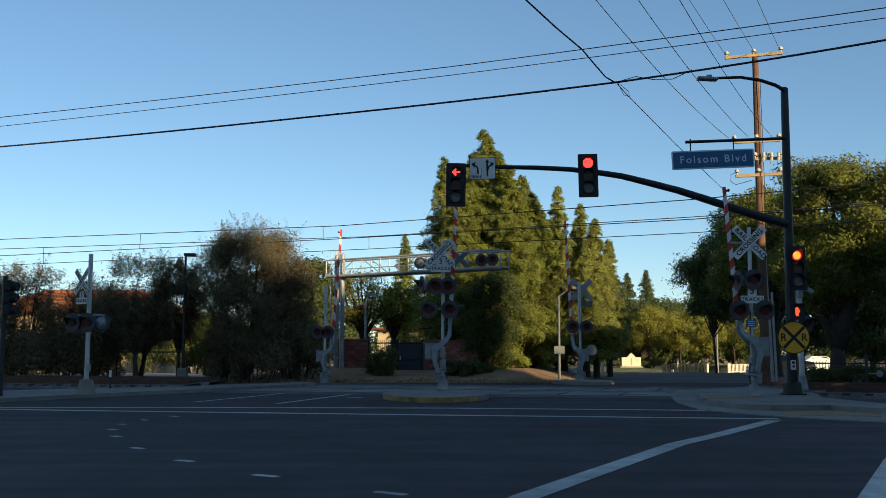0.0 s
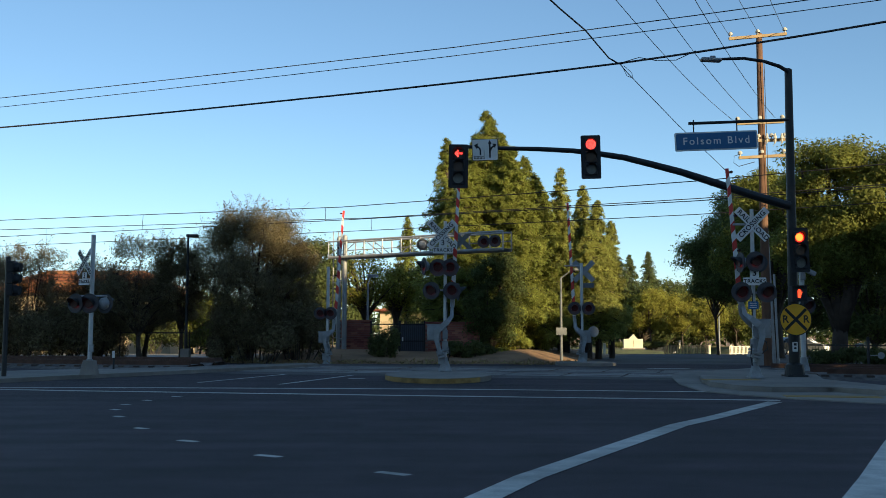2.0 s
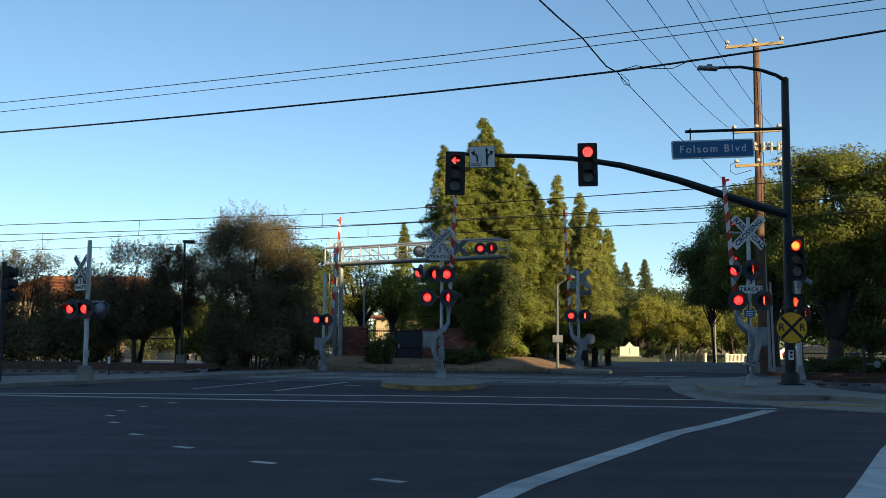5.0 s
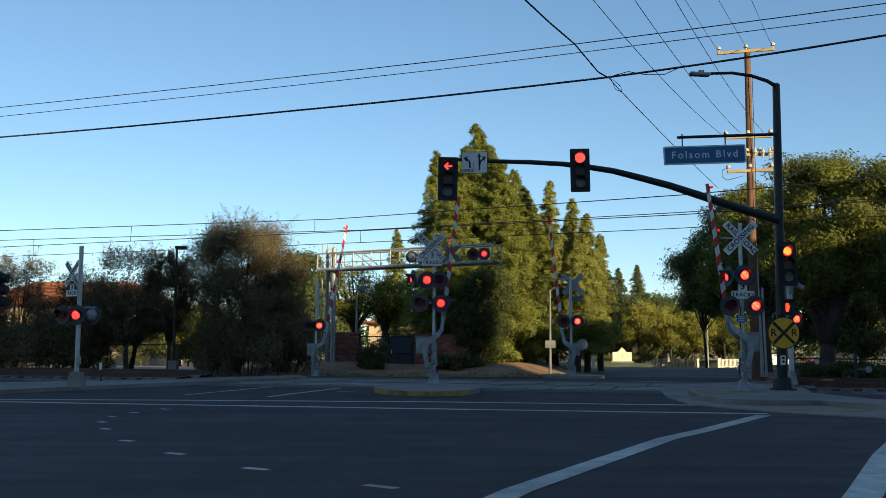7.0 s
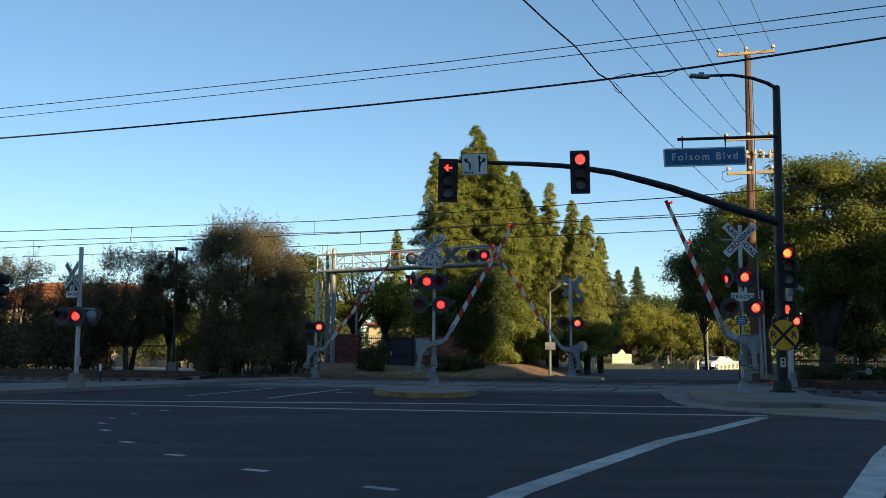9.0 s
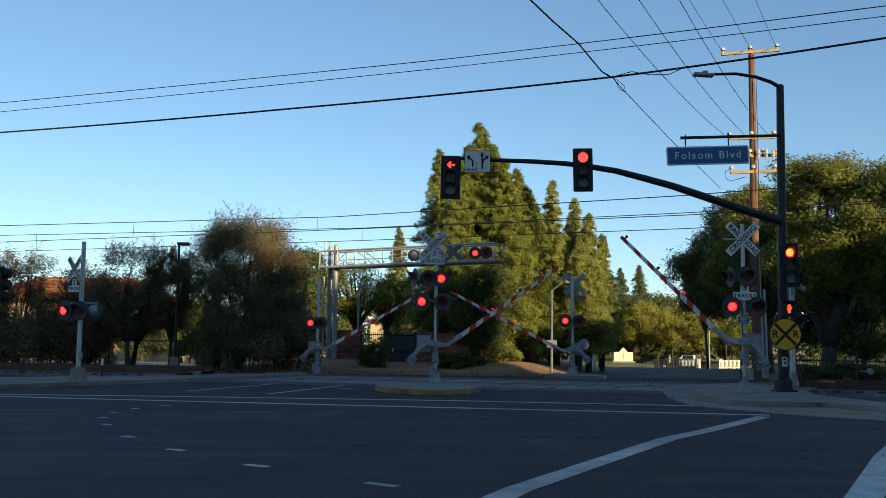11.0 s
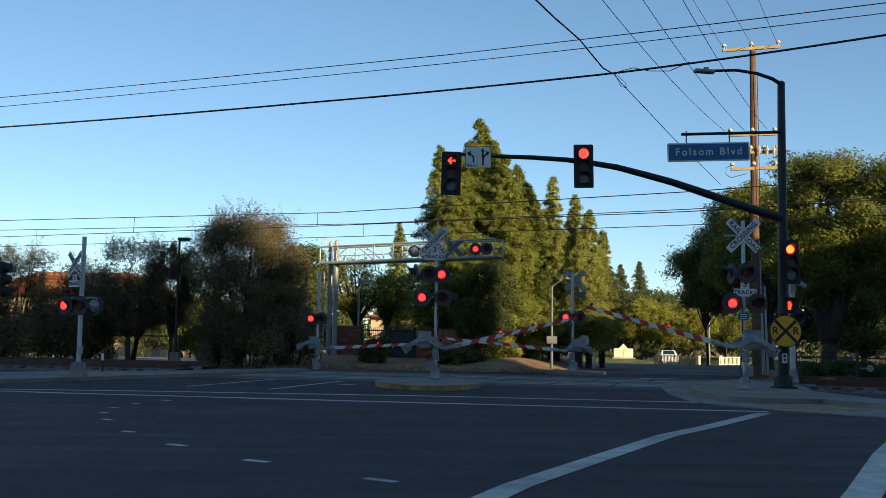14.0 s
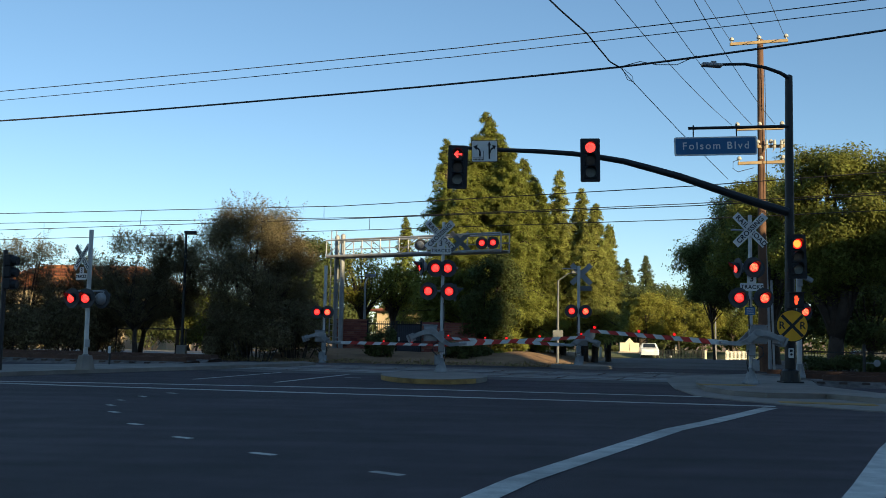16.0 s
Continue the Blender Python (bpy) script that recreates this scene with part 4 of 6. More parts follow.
# round advance sign
bm = B()
plate(bm, disc(0.47, 40), 0, 0.01)
rs = part("round_sign", bm, FLATBLACK, m_, "round yellow railway advance sign with black cross", at=Matrix.Translation(rel((10.17, 28.95, 1.82))))
bm = B()
plate(bm, disc(0.445, 40), -0.004, -0.001)
part("yellow_face", bm, SIGNYELLOW, rs)
bm = B()
for a_ in (45, -45):
    m4 = pose(0, 0, 0, 0, a_, 0)
    box(bm, (0, -0.006 - (a_ > 0) * 0.001, 0), (0.86, 0.003, 0.085), m4)
part("cross", bm, FLATBLACK, rs)
lettering("R", 0.3, FLATBLACK, rs, pose(-0.3, -0.006, 0), bold=0.006)
lettering("R", 0.3, FLATBLACK, rs, pose(0.3, -0.006, 0), bold=0.006)
bm = B()
plate(bm, rounded(0.15, 0.28, 0.02), 0, 0.02)
pb = part("button_plate", bm, WHITE, m_, "white push-button plate", at=Matrix.Translation(rel((10.15, 29, 1.03))))
bm = B()
plate(bm, disc(0.035, 12, 0, -0.04), -0.02, -0.002)
part("button", bm, FLATBLACK, pb)
bm = B()
box(bm, (0, -0.003, 0.07), (0.08, 0.003, 0.07))
part("symbol", bm, FLATBLACK, pb)

s = thing("lamp_post", Matrix.Translation((12.22, 34.12, 0.15)), "grey steel post with a side-facing crossing lamp", "signal post")
post(s, 3.9, 0.09)
flasher(s, pose(0.12, -0.22, 2.22, 0, 0, 12), "A", hot=RED_GLARE)
bm = B()
box(bm, (0.0, -0.1, 3.3), (0.16, 0.18, 0.42), None, 0.02)
box(bm, (0.2, -0.2, 3.38), (0.46, 0.16, 0.16), pose(0, 0, 0, 0, 28, 0), 0.03)
part("camera_box", bm, GREYPAINT, s, "pale grey detector housing")


# ---- utility pole and wires ----
UX, UY, UZ = (13.88, 43.1, 0.04)
u_ = thing("utility_pole", Matrix.Translation((UX, UY, UZ)), "tall weathered wooden utility pole with crossarms", "utility pole")


def urel(p):
    return (p[0] - UX, p[1] - UY, p[2] - UZ)


TOP = urel((13.86, 43.1, 14.63))
bm = B()
tube(bm, [(0, 0, 0), (TOP[0] * .5, 0, TOP[2] * .5), (TOP[0], 0, TOP[2])], [0.2, 0.17, 0.13], 14)
part("pole", bm, WOODPOLE, u_)
for a, b_ in (((12.49, 43, 14.37), (15.05, 43, 14.6)), ((12.73, 43, 10.57), (14.82, 43, 10.67)), ((13.65, 43, 9.82), (14.87, 43, 9.87)), ((12.81, 43, 9.06), (14.84, 43, 9.17))):
    a, b_ = Vector(urel(a)), Vector(urel(b_))
    bm = B()
    ang = -math.degrees(math.atan2(b_.z - a.z, b_.x - a.x))
    box(bm, (a + b_) / 2, ((b_ - a).length, 0.11, 0.13), pose(0, 0, 0, 0, ang, 0), 0.012)
    arm_o = part("crossarm", bm, WOODARM, u_, "pale wooden crossarm")
    for f in (0.03, 0.5, 0.97):
        bm = B()
        q = a.lerp(b_, f)
        tube(bm, [q + Vector((0, 0, 0.05)), q + Vector((0, 0, 0.14)), q + Vector((0, 0, 0.16)), q + Vector((0, 0, 0.24)), q + Vector((0, 0, 0.3))], [0.03, 0.03, 0.1, 0.1, 0.05], 10)
        part("insulator", bm, INSUL, arm_o)
bm = B()
for x in (-0.25, 0.1, 0.4):
    bm = B()
    q = Vector(urel((14.25, 42.8, 9.8))) + Vector((x, 0, -0.05))
    tube(bm, [q - Vector((0.08, 0, 0.2)), q, q + Vector((0, 0, 0.12)), q + Vector((0, 0, 0.14)), q + Vector((0, 0, 0.35))], [0.02, 0.05, 0.05, 0.08, 0.04], 8)
    part("cutout_switch", bm, INSUL, u_, "pale porcelain switch unit")
bm = B()
q = Vector(urel((12.85, 42.8, 8.95)))
tube(bm, [q + Vector((0, 0, 0.25)), q + Vector((-0.3, 0, 0.15)), q + Vector((-0.32, 0, -0.15)), q + Vector((-0.1, 0, -0.3)), q + Vector((0.6, 0, -0.1))], 0.015, 6)
tube(bm, [Vector(urel((13.95, 42.8, 13.36))), Vector(urel((13.98, 42.8, 10.58))), Vector(urel((14.01, 42.8, 6.85)))], 0.015, 6)
part("jumper_cable", bm, WIRE, u_)
s = thing("steel_post", Matrix.Translation((14.56, 44.25, 0)), "thin pale steel post beside the utility pole", "post")
bm = B()
tube(bm, [(0, 0, 0), (-0.27, 0, 8.3)], [0.08, 0.06], 10)
part("post", bm, ALU, s)
s = thing("steel_post", Matrix.Translation((15, 45.05, 0)), "thin pale steel post beside the utility pole", "post")
bm = B()
tube(bm, [(0, 0, 0), (-0.1, 0, 4.1)], 0.05, 10)
part("post", bm, ALU, s)


def cable(pts, r, label, sag=0.0, material=WIRE, name="overhead_cable", n=24):
    pts = [Vector(p) for p in pts]
    out = []
    for a, b_ in zip(pts, pts[1:]):
        for k in range(n):
            t = k / n
            out.append(a.lerp(b_, t) - Vector((0, 0, sag * 4 * t * (1 - t))))
    out.append(pts[-1])
    bm = B()
    tube(bm, out, r, 6)
    solid(name, bm, material, label, "cable", group="overhead cables", smooth=True)


cable([(-34.63, 40.48, 9.4), (-16.54, 36.55, 9), (-4.44, 31.41, 8.9), (4.89, 27.56, 9), (11.12, 24.31, 9.2), (19.83, 20.84, 10)], 0.03, "thick black overhead cable above the boulevard", 0.03)
cable([(-43.03, 50.27, 11.6), (-18.27, 40.25, 11), (0.29, 32.16, 10.8), (12.4, 27.03, 11), (21.23, 22.27, 11)], 0.015, "black overhead cable above the boulevard", 0.02)
cable([(-44.18, 51.67, 11.4), (-18.6, 41.03, 10.8), (0.3, 32.47, 10.6), (12.52, 27.3, 10.8), (21.82, 22.92, 11)], 0.013, "black overhead cable above the boulevard", 0.02)
cable([(0.15, 16, 8.58), (1.71, 20, 8.67), (2.58, 22, 8.73), (3.44, 24, 8.85), (3.93, 25.2, 8.83), (4.38, 26.2, 8.77), (4.71, 26.5, 8.69)], 0.02, "black service cable running to the utility pole", 0.0, n=6)
cable([(4.71, 26.5, 8.71), (5.03, 27, 8.57), (7.83, 33, 8.38), (12.37, 43, 8.36)], 0.012, "thin black service cable running to the utility pole", 0.0, n=6)
cable([(4.77, 26.5, 8.68), (4.93, 26.6, 8.39), (5.13, 26.8, 8.38), (5.12, 26.9, 8.56), (4.85, 26.6, 8.67)], 0.008, "thin black slack cable loop", 0.0, n=4)
cable([(4.71, 26.5, 8.71), (5.25, 26.5, 8.87), (5.71, 26.5, 8.79), (6.25, 26.5, 8.8), (6.74, 26.3, 9)], 0.011, "black cable loop lashed under a cable", 0.0, n=6)
for a, b_, c in (((12.56, 43, 10.75), (3.96, 25, 10.48), (1.84, 20, 10.13)), ((13.43, 43, 10.8), (5.06, 25, 10.48), (2.9, 20, 10.19)), ((14.45, 43, 10.83), (6.13, 25, 10.48), (3.9, 20, 10.25)), ((12.54, 43, 14.49), (8.68, 34, 13.76), (6.04, 28, 13.36)), ((13.8, 43, 14.65), (9.88, 34, 13.76), (7.19, 28, 13.28)), ((14.93, 43, 14.75), (11.07, 34, 13.76), (8.51, 28, 13.11))):
    cable([a, b_, c], 0.011, "thin bare line wire from the utility pole", 0.24 if a[2] < 12 else 0.02, WIRE2)
cable([(-39.68, 58.72, 7.4), (-23.85, 53.23, 7.4), (-4.98, 47.3, 7.4), (9.95, 38.87, 7.4), (15.67, 34.78, 7.4), (23.58, 28.86, 7.4)], 0.02, "rail catenary messenger wire", 0.0, WIRE2)
cable([(-38.65, 57.28, 6.4), (-23.27, 52.04, 6.4), (-4.63, 44.01, 6.4), (9.52, 37.29, 6.4), (15.06, 33.49, 6.4), (22.65, 27.8, 6.4)], 0.018, "rail catenary contact wire", 0.0, WIRE2)
cable([(-42.02, 62.21, 7.4), (-26.08, 58.28, 7.4), (-3.88, 51.76, 7.4), (11.24, 43.99, 7.4), (17.8, 39.57, 7.4), (27.18, 33.36, 7.4)], 0.02, "rail catenary messenger wire", 0.0, WIRE2)
cable([(-42.83, 63.52, 6.4), (-25.87, 57.91, 6.4), (-3.62, 48.41, 6.4), (10.6, 41.58, 6.4), (16.86, 37.56, 6.4), (25.95, 31.93, 6.4)], 0.018, "rail catenary contact wire", 0.0, WIRE2)
for a, b_ in (((-15.51, 50.71, 7.4), (-14.79, 48.24, 6.4)), ((-5.78, 47.63, 7.4), (-5.36, 44.24, 6.4)), ((-23.26, 57.61, 7.4), (-22.87, 56.75, 6.4)), ((-3.89, 51.89, 7.4), (-3.62, 48.41, 6.4))):
    cable([a, b_], 0.012, "thin catenary dropper wire", 0.0, WIRE2, "dropper", 2)


# ---- plants ----
def leaf_mesh(name, pts, size, material, rng, out=None, aspect=0.55, mess=0.6, along=None, single=False):
    """Small bent leaf clumps, two faces each, at the given points; single: one narrow face each."""
    n = len(pts)
    pts = np.asarray(pts, dtype=np.float64)
    s = size * rng.uniform(0.55, 1.3, (n, 1))
    nn = rng.normal(size=(n, 3))
    if out is not None:
        nn = nn * mess * .6 + out / (np.linalg.norm(out, axis=1)[:, None] + 1e-6)
    nn /= np.linalg.norm(nn, axis=1)[:, None] + 1e-9
    d = rng.normal(size=(n, 3))
    if along is not None:
        d = d * 0.5 + along / (np.linalg.norm(along, axis=1)[:, None] + 1e-6)
    d -= (d * nn).sum(1)[:, None] * nn
    d /= np.linalg.norm(d, axis=1)[:, None] + 1e-9
    e = np.cross(nn, d)
    tip0, tip1 = pts - d * s * .5, pts + d * s * .5 - nn * s * 0.12
    w0, w1 = pts + e * s * aspect * .5 - nn * s * .08, pts - e * s * aspect * .5 - nn * s * .08
    me = bpy.data.meshes.new(name)
    if single:
        co = np.stack([tip0 + e * s * aspect * .5, tip0 - e * s * aspect * .5, tip1], 1).reshape(-1, 3)
        me.vertices.add(3 * n)
        me.vertices.foreach_set("co", co.astype(np.float32).ravel())
        me.loops.add(3 * n)
        me.loops.foreach_set("vertex_index", np.arange(3 * n, dtype=np.int32))
        me.polygons.add(n)
        me.polygons.foreach_set("loop_start", (np.arange(n) * 3).astype(np.int32))
        me.polygons.foreach_set("loop_total", np.full(n, 3, np.int32))
        me.materials.append(material)
        me.update(calc_edges=True)
        return me
    co = np.stack([tip0, w0, tip1, w1], 1).reshape(-1, 3)
    me.vertices.add(4 * n)
    me.vertices.foreach_set("co", co.astype(np.float32).ravel())
    me.loops.add(6 * n)
    base = (np.arange(n) * 4)[:, None]
    me.loops.foreach_set("vertex_index", (base + np.array([0, 1, 2, 0, 2, 3])).astype(np.int32).ravel())
    me.polygons.add(2 * n)
    me.polygons.foreach_set("loop_start", (np.arange(2 * n) * 3).astype(np.int32))
    me.polygons.foreach_set("loop_total", np.full(2 * n, 3, np.int32))
    me.materials.append(material)
    me.update(calc_edges=True)
    return me


def crown_points(blobs, n, rng, shell=0.55):
    """Points in the outer shell of many overlapping lumps (centre, radii)."""
    vol = np.array([b_[1][0] * b_[1][1] * b_[1][2] for b_ in blobs]) ** 0.75
    out, nrm = [], []
    for b_, k in zip(blobs, (vol / vol.sum() * n).astype(int) + 1):
        d = rng.normal(size=(k, 3))
        d /= np.linalg.norm(d, axis=1)[:, None]
        r = shell + (1 - shell) * rng.uniform(0, 1, (k, 1)) ** 0.7 + rng.normal(0, 0.07, (k, 1))
        out.append(np.array(b_[0]) + d * r * np.array(b_[1]))
        nrm.append(d + np.array([0, 0, 0.25]))
    return np.concatenate(out), np.concatenate(nrm)


def limbs(name, base, tips, r, material, parent, rng, trunk_h, thick=0):
    bm = B()
    top = Vector((rng.uniform(-.2, .2), rng.uniform(-.2, .2), trunk_h))
    tube(bm, [(0, 0, -0.3), (0.02, 0, 0.3), (top.x * .5, top.y * .5, trunk_h * .5), top], [r * 1.5, r * 1.1, r * .9, r * .8], 10)
    for q, t in enumerate(tips):
        t = Vector(t)
        st = Vector((top.x, top.y, trunk_h * rng.uniform(0.75, 1.0)))
        mid = st.lerp(t, 0.5) + Vector((rng.uniform(-.3, .3), rng.uniform(-.3, .3), rng.uniform(0.0, .5)))
        f = 1.5 if q < thick else 1.0
        tube(bm, [st, st.lerp(mid, .5) + Vector((rng.uniform(-.1, .1), 0, .1)), mid, t], [r * .55 * f, r * .45 * f, r * .32 * f, r * .08], 8 if f > 1 else 6)
    return part("trunk", bm, material, parent, "brown bark trunk with spreading limbs", smooth=True)


def broad_tree(base, w, h, low, material, n, size, seed, label, cat="tree", nb=70, open_=0.0, group="", depth=None, tr=0.22, lump=1.0, fuzz=0.085, twigs=0, shoots=0, fork=0.0):
    """A branching tree: w wide, h high, its crown beginning at low."""
    rng = np.random.default_rng(seed)
    t = thing("tree", Matrix.Translation(base), label, cat, group)
    blobs = []
    dep = depth or w * .9
    for i in range(nb):
        a, u = rng.uniform(0, 2 * math.pi), rng.uniform(0.03, 0.97)
        prof = math.sin(math.pi * (0.1 + 0.8 * u)) ** 0.5 * 0.5 * (1 + 0.13 * math.sin(a * 3 + seed) + 0.1 * rng.normal())
        s_ = rng.uniform(0.085, 0.155) * lump
        rr = max(0.0, prof - s_ * .8) * math.sqrt(rng.uniform(0.2, 1))
        blobs.append(((w * rr * math.cos(a), dep * rr * math.sin(a), low + (h - low) * (0.06 + 0.87 * u)), (w * s_, dep * s_, w * s_ * rng.uniform(.6, .95))))
    limbs("trunk", base, [b_[0] for b_ in blobs[:min(nb, 22)]], max(0.1, tr), BARK, t, rng, fork or low * 0.8 + 0.3, 7 if fork else 0)
    for b_ in (blobs[i % nb] for i in range(twigs)):
        c0 = Vector(b_[0])
        up = Vector((rng.normal(0, .45), rng.normal(0, .45), 1)).normalized()
        c1 = c0 + up * b_[1][0] * rng.uniform(1.0, 1.5)
        side = Vector((rng.normal(0, .12), rng.normal(0, .12), 0))
        tb = B()
        tube(tb, [c0, c0.lerp(c1, .5) + side, c1], [0.014, 0.01, 0.005], 4, False)
        for f in (0.55, 0.75):
            q = c0.lerp(c1, f) + side * (1 - f)
            tube(tb, [q, q + Vector((rng.normal(0, .16), rng.normal(0, .16), rng.uniform(.05, .25)))], [0.007, 0.004], 4, False)
        part("twig", tb, BARK, t)
    n, size = int(n * 1.38), size * .8
    k = int(n * .72)
    p0, n0 = crown_points(blobs, k, rng, 0.35 + open_)
    mid = np.array([0, 0, low + (h - low) * .45])
    pts, nrm = [p0], [n0 + 0.6 * (p0 - mid) / w]
    c_ = np.array([b_[0] for b_ in blobs])[rng.integers(0, nb, n - k)]
    pts.append(c_ + rng.normal(0, 1, (n - k, 3)) * w * fuzz * lump * np.array([1, 1, 0.9]))
    nrm.append(pts[1] - mid)
    if shoots:
        # leafy shoots that stand out of the crown, up and outwards
        bi = rng.integers(0, nb, shoots)
        c0 = np.array([b_[0] for b_ in blobs])[bi]
        br = np.array([b_[1][0] for b_ in blobs])[bi][:, None]
        dr = (c0 - mid) / w * 1.3 + np.array([0, 0, 0.55]) + rng.normal(0, 0.4, (shoots, 3))
        dr /= np.linalg.norm(dr, axis=1)[:, None]
        ln = br * rng.uniform(0.9, 1.75, (shoots, 1))
        kk = 26
        u = rng.uniform(0.25, 1, (shoots, kk, 1)) ** 0.8
        sp = c0[:, None] + dr[:, None] * ln[:, None] * u + rng.normal(0, 1, (shoots, kk, 3)) * (0.13 * (1.15 - u))
        pts.append(sp.reshape(-1, 3))
        nrm.append((sp - mid).reshape(-1, 3))
    o = new("crown", leaf_mesh("crown", np.concatenate(pts), size, material, rng, np.concatenate(nrm), aspect=0.36 if shoots else 0.55, single=shoots > 0))
    o.parent = t
    return t


def conifer(base, w, h, low, material, n, size, seed, label, group="", droop=0.35):
    rng = np.random.default_rng(seed)
    t = thing("conifer", Matrix.Translation(base), label, "conifer tree", group)
    bm = B()
    tube(bm, [(0, 0, -0.3), (0, 0, h * .4), (0.05, 0, h * .8), (0, 0, h)], [h * .022, h * .016, h * .007, 0.01], 8)
    tips = []
    n, size = int(n * 2.6), size * .78
    nb = int(90 + h * 13)
    for i in range(nb):
        f = (i + rng.uniform(0, 1)) / nb
        f = f ** 0.85
        z = low + (h - low) * f
        L0 = w * .5 * (1 - f) ** 0.8 * rng.uniform(.6, 1.12) * min(1, 0.55 + f * 4) + 0.12
        a = rng.uniform(0, 2 * math.pi)
        tip = Vector((L0 * math.cos(a), L0 * math.sin(a), z + L0 * (0.25 - droop * rng.uniform(.4, 1.2))))
        tube(bm, [(0, 0, z), (tip.x * .5, tip.y * .5, z + L0 * .12), tip], [0.05, 0.035, 0.01], 4, False)
        tips.append((Vector((0, 0, z)), tip, L0))
    part("trunk", bm, BARK, t, "brown straight trunk with whorled limbs")
    tot = sum(x[2] for x in tips)
    out, nrm = [], []
    for st, tip, L0 in tips:
        k = max(12, int(n * L0 / tot))
        u = rng.uniform(0.15, 1.04, (k, 1)) ** 0.8
        sp = (0.05 + 0.115 * L0) * np.sin(np.clip(u, 0, 1) * 2.6 + .3)
        p = np.array(st) + (np.array(tip) - np.array(st)) * u
        p[:, 2:] += L0 * .12 * 4 * u * (1 - u) * .6
        p += rng.normal(0, 1, (k, 3)) * sp * np.array([1, 1, .75])
        out.append(p)
        q = p * np.array([1, 1, 0]) * 0.55 / (w * .5) + np.array([0, 0, 0.35])
        nrm.append(q + (p - (np.array(st) + (np.array(tip) - np.array(st)) * u)) / (sp + .05) * .35)
    o = new("crown", leaf_mesh("crown", np.concatenate(out), size, material, rng, np.concatenate(nrm), aspect=0.17, mess=0.6, single=True, along=np.concatenate(nrm) * np.array([0.8, 0.8, 0.3]) + np.array([0, 0, 0.55])))
    o.parent = t
    return t


def shrub(base, w, d, h, material, n, size, seed, label, name="shrub", cat="shrub"):
    rng = np.random.default_rng(seed)
    t = thing(name, Matrix.Translation(base), label, cat)
    blobs = [((rng.uniform(-.4, .4) * w, rng.uniform(-.4, .4) * d, h * rng.uniform(.25, .68)), (w * rng.uniform(.15, .26), d * rng.uniform(.2, .3), h * rng.uniform(.2, .34))) for _ in range(18)]
    bm = B()
    for b_ in blobs:
        tube(bm, [(b_[0][0] * .5, b_[0][1] * .5, -0.1), b_[0]], [0.035, 0.012], 5)
    part("stem", bm, BARK, t)
    o = new("foliage", leaf_mesh("foliage", *(lambda c: (c[0], size, material, rng, c[1]))(crown_points(blobs, n, rng, 0.4))))
    o.parent = t
    return t


G1 = "cedars behind the crossing"
conifer((0.07, 57, -0.04), 5.0, 12.7, 1.0, LEAF_PINE, 20000, 0.3, 11, "tall dark green conifer with narrow top", G1)
conifer((2.39, 57, -0.04), 8.6, 14.3, 0.8, LEAF_PINE, 46000, 0.32, 12, "tall golden green conifer lit by low sun", G1)
conifer((3.7, 55, -0.03), 6.4, 11.8, 0.7, LEAF_PINE, 32000, 0.32, 13, "broad golden green conifer with drooping limbs", G1)
conifer((1.04, 54, -0.02), 6.0, 10.4, 0.7, LEAF_PINE, 28000, 0.32, 14, "broad dark green conifer with drooping limbs", G1)
conifer((5.09, 56, -0.03), 6.0, 10.4, 0.8, LEAF_PINE, 26000, 0.32, 15, "golden green conifer with drooping limbs", G1)
conifer((1.66, 56.5, -0.03), 6.0, 12.4, 0.8, LEAF_PINE, 24000, 0.32, 17, "tall golden green conifer among others", G1)
conifer((3.19, 56.5, -0.03), 6.6, 12.9, 0.8, LEAF_PINE, 26000, 0.32, 18, "tall golden green conifer among others", G1)
conifer((4.58, 57.5, -0.04), 6.2, 11.7, 0.8, LEAF_PINE, 22000, 0.32, 19, "golden green conifer with soft pointed top", G1)
conifer((5.83, 58, -0.04), 4.6, 9.6, 0.8, LEAF_PINE, 14000, 0.32, 20, "golden green conifer with soft pointed top", G1)
broad_tree((2.5, 51, -0.01), 3.3, 6.0, 0.5, LEAF_OAK, 24000, 0.17, 16, "dark green young tree in shade", fuzz=0.085, tr=.1, nb=80, lump=1.1)
for i, (px_, w, h) in enumerate((((6.60, 56.7, -0.03), 3.6, 10.9), ((8.00, 57.6, -0.03), 3.4, 10.0), ((8.57, 55.8, -0.03), 3.2, 8.9), ((9.77, 58.5, -0.03), 2.7, 8.0), ((7.96, 55.1, -0.03), 4.4, 7.3), ((6.84, 56.0, -0.03), 4.4, 7.9))):
    conifer(px_, w, h, 1.3, LEAF_PINE2, 12000, 0.32, 30 + i, "pale green open-crowned pine", G1)
conifer((-2.83, 74, -0.19), 3.4, 10.3, 2.0, LEAF_PINE, 6000, 0.36, 40, "distant dark green conifer top", G1)
conifer((22.96, 124, -1.22), 6.5, 12.4, 2.0, LEAF_OAK, 7000, 0.5, 41, "distant dark green conifer tree", G1)
conifer((25.75, 126, -1.25), 6.0, 13.0, 2.0, LEAF_OAK, 7000, 0.5, 42, "distant dark green conifer tree", G1)
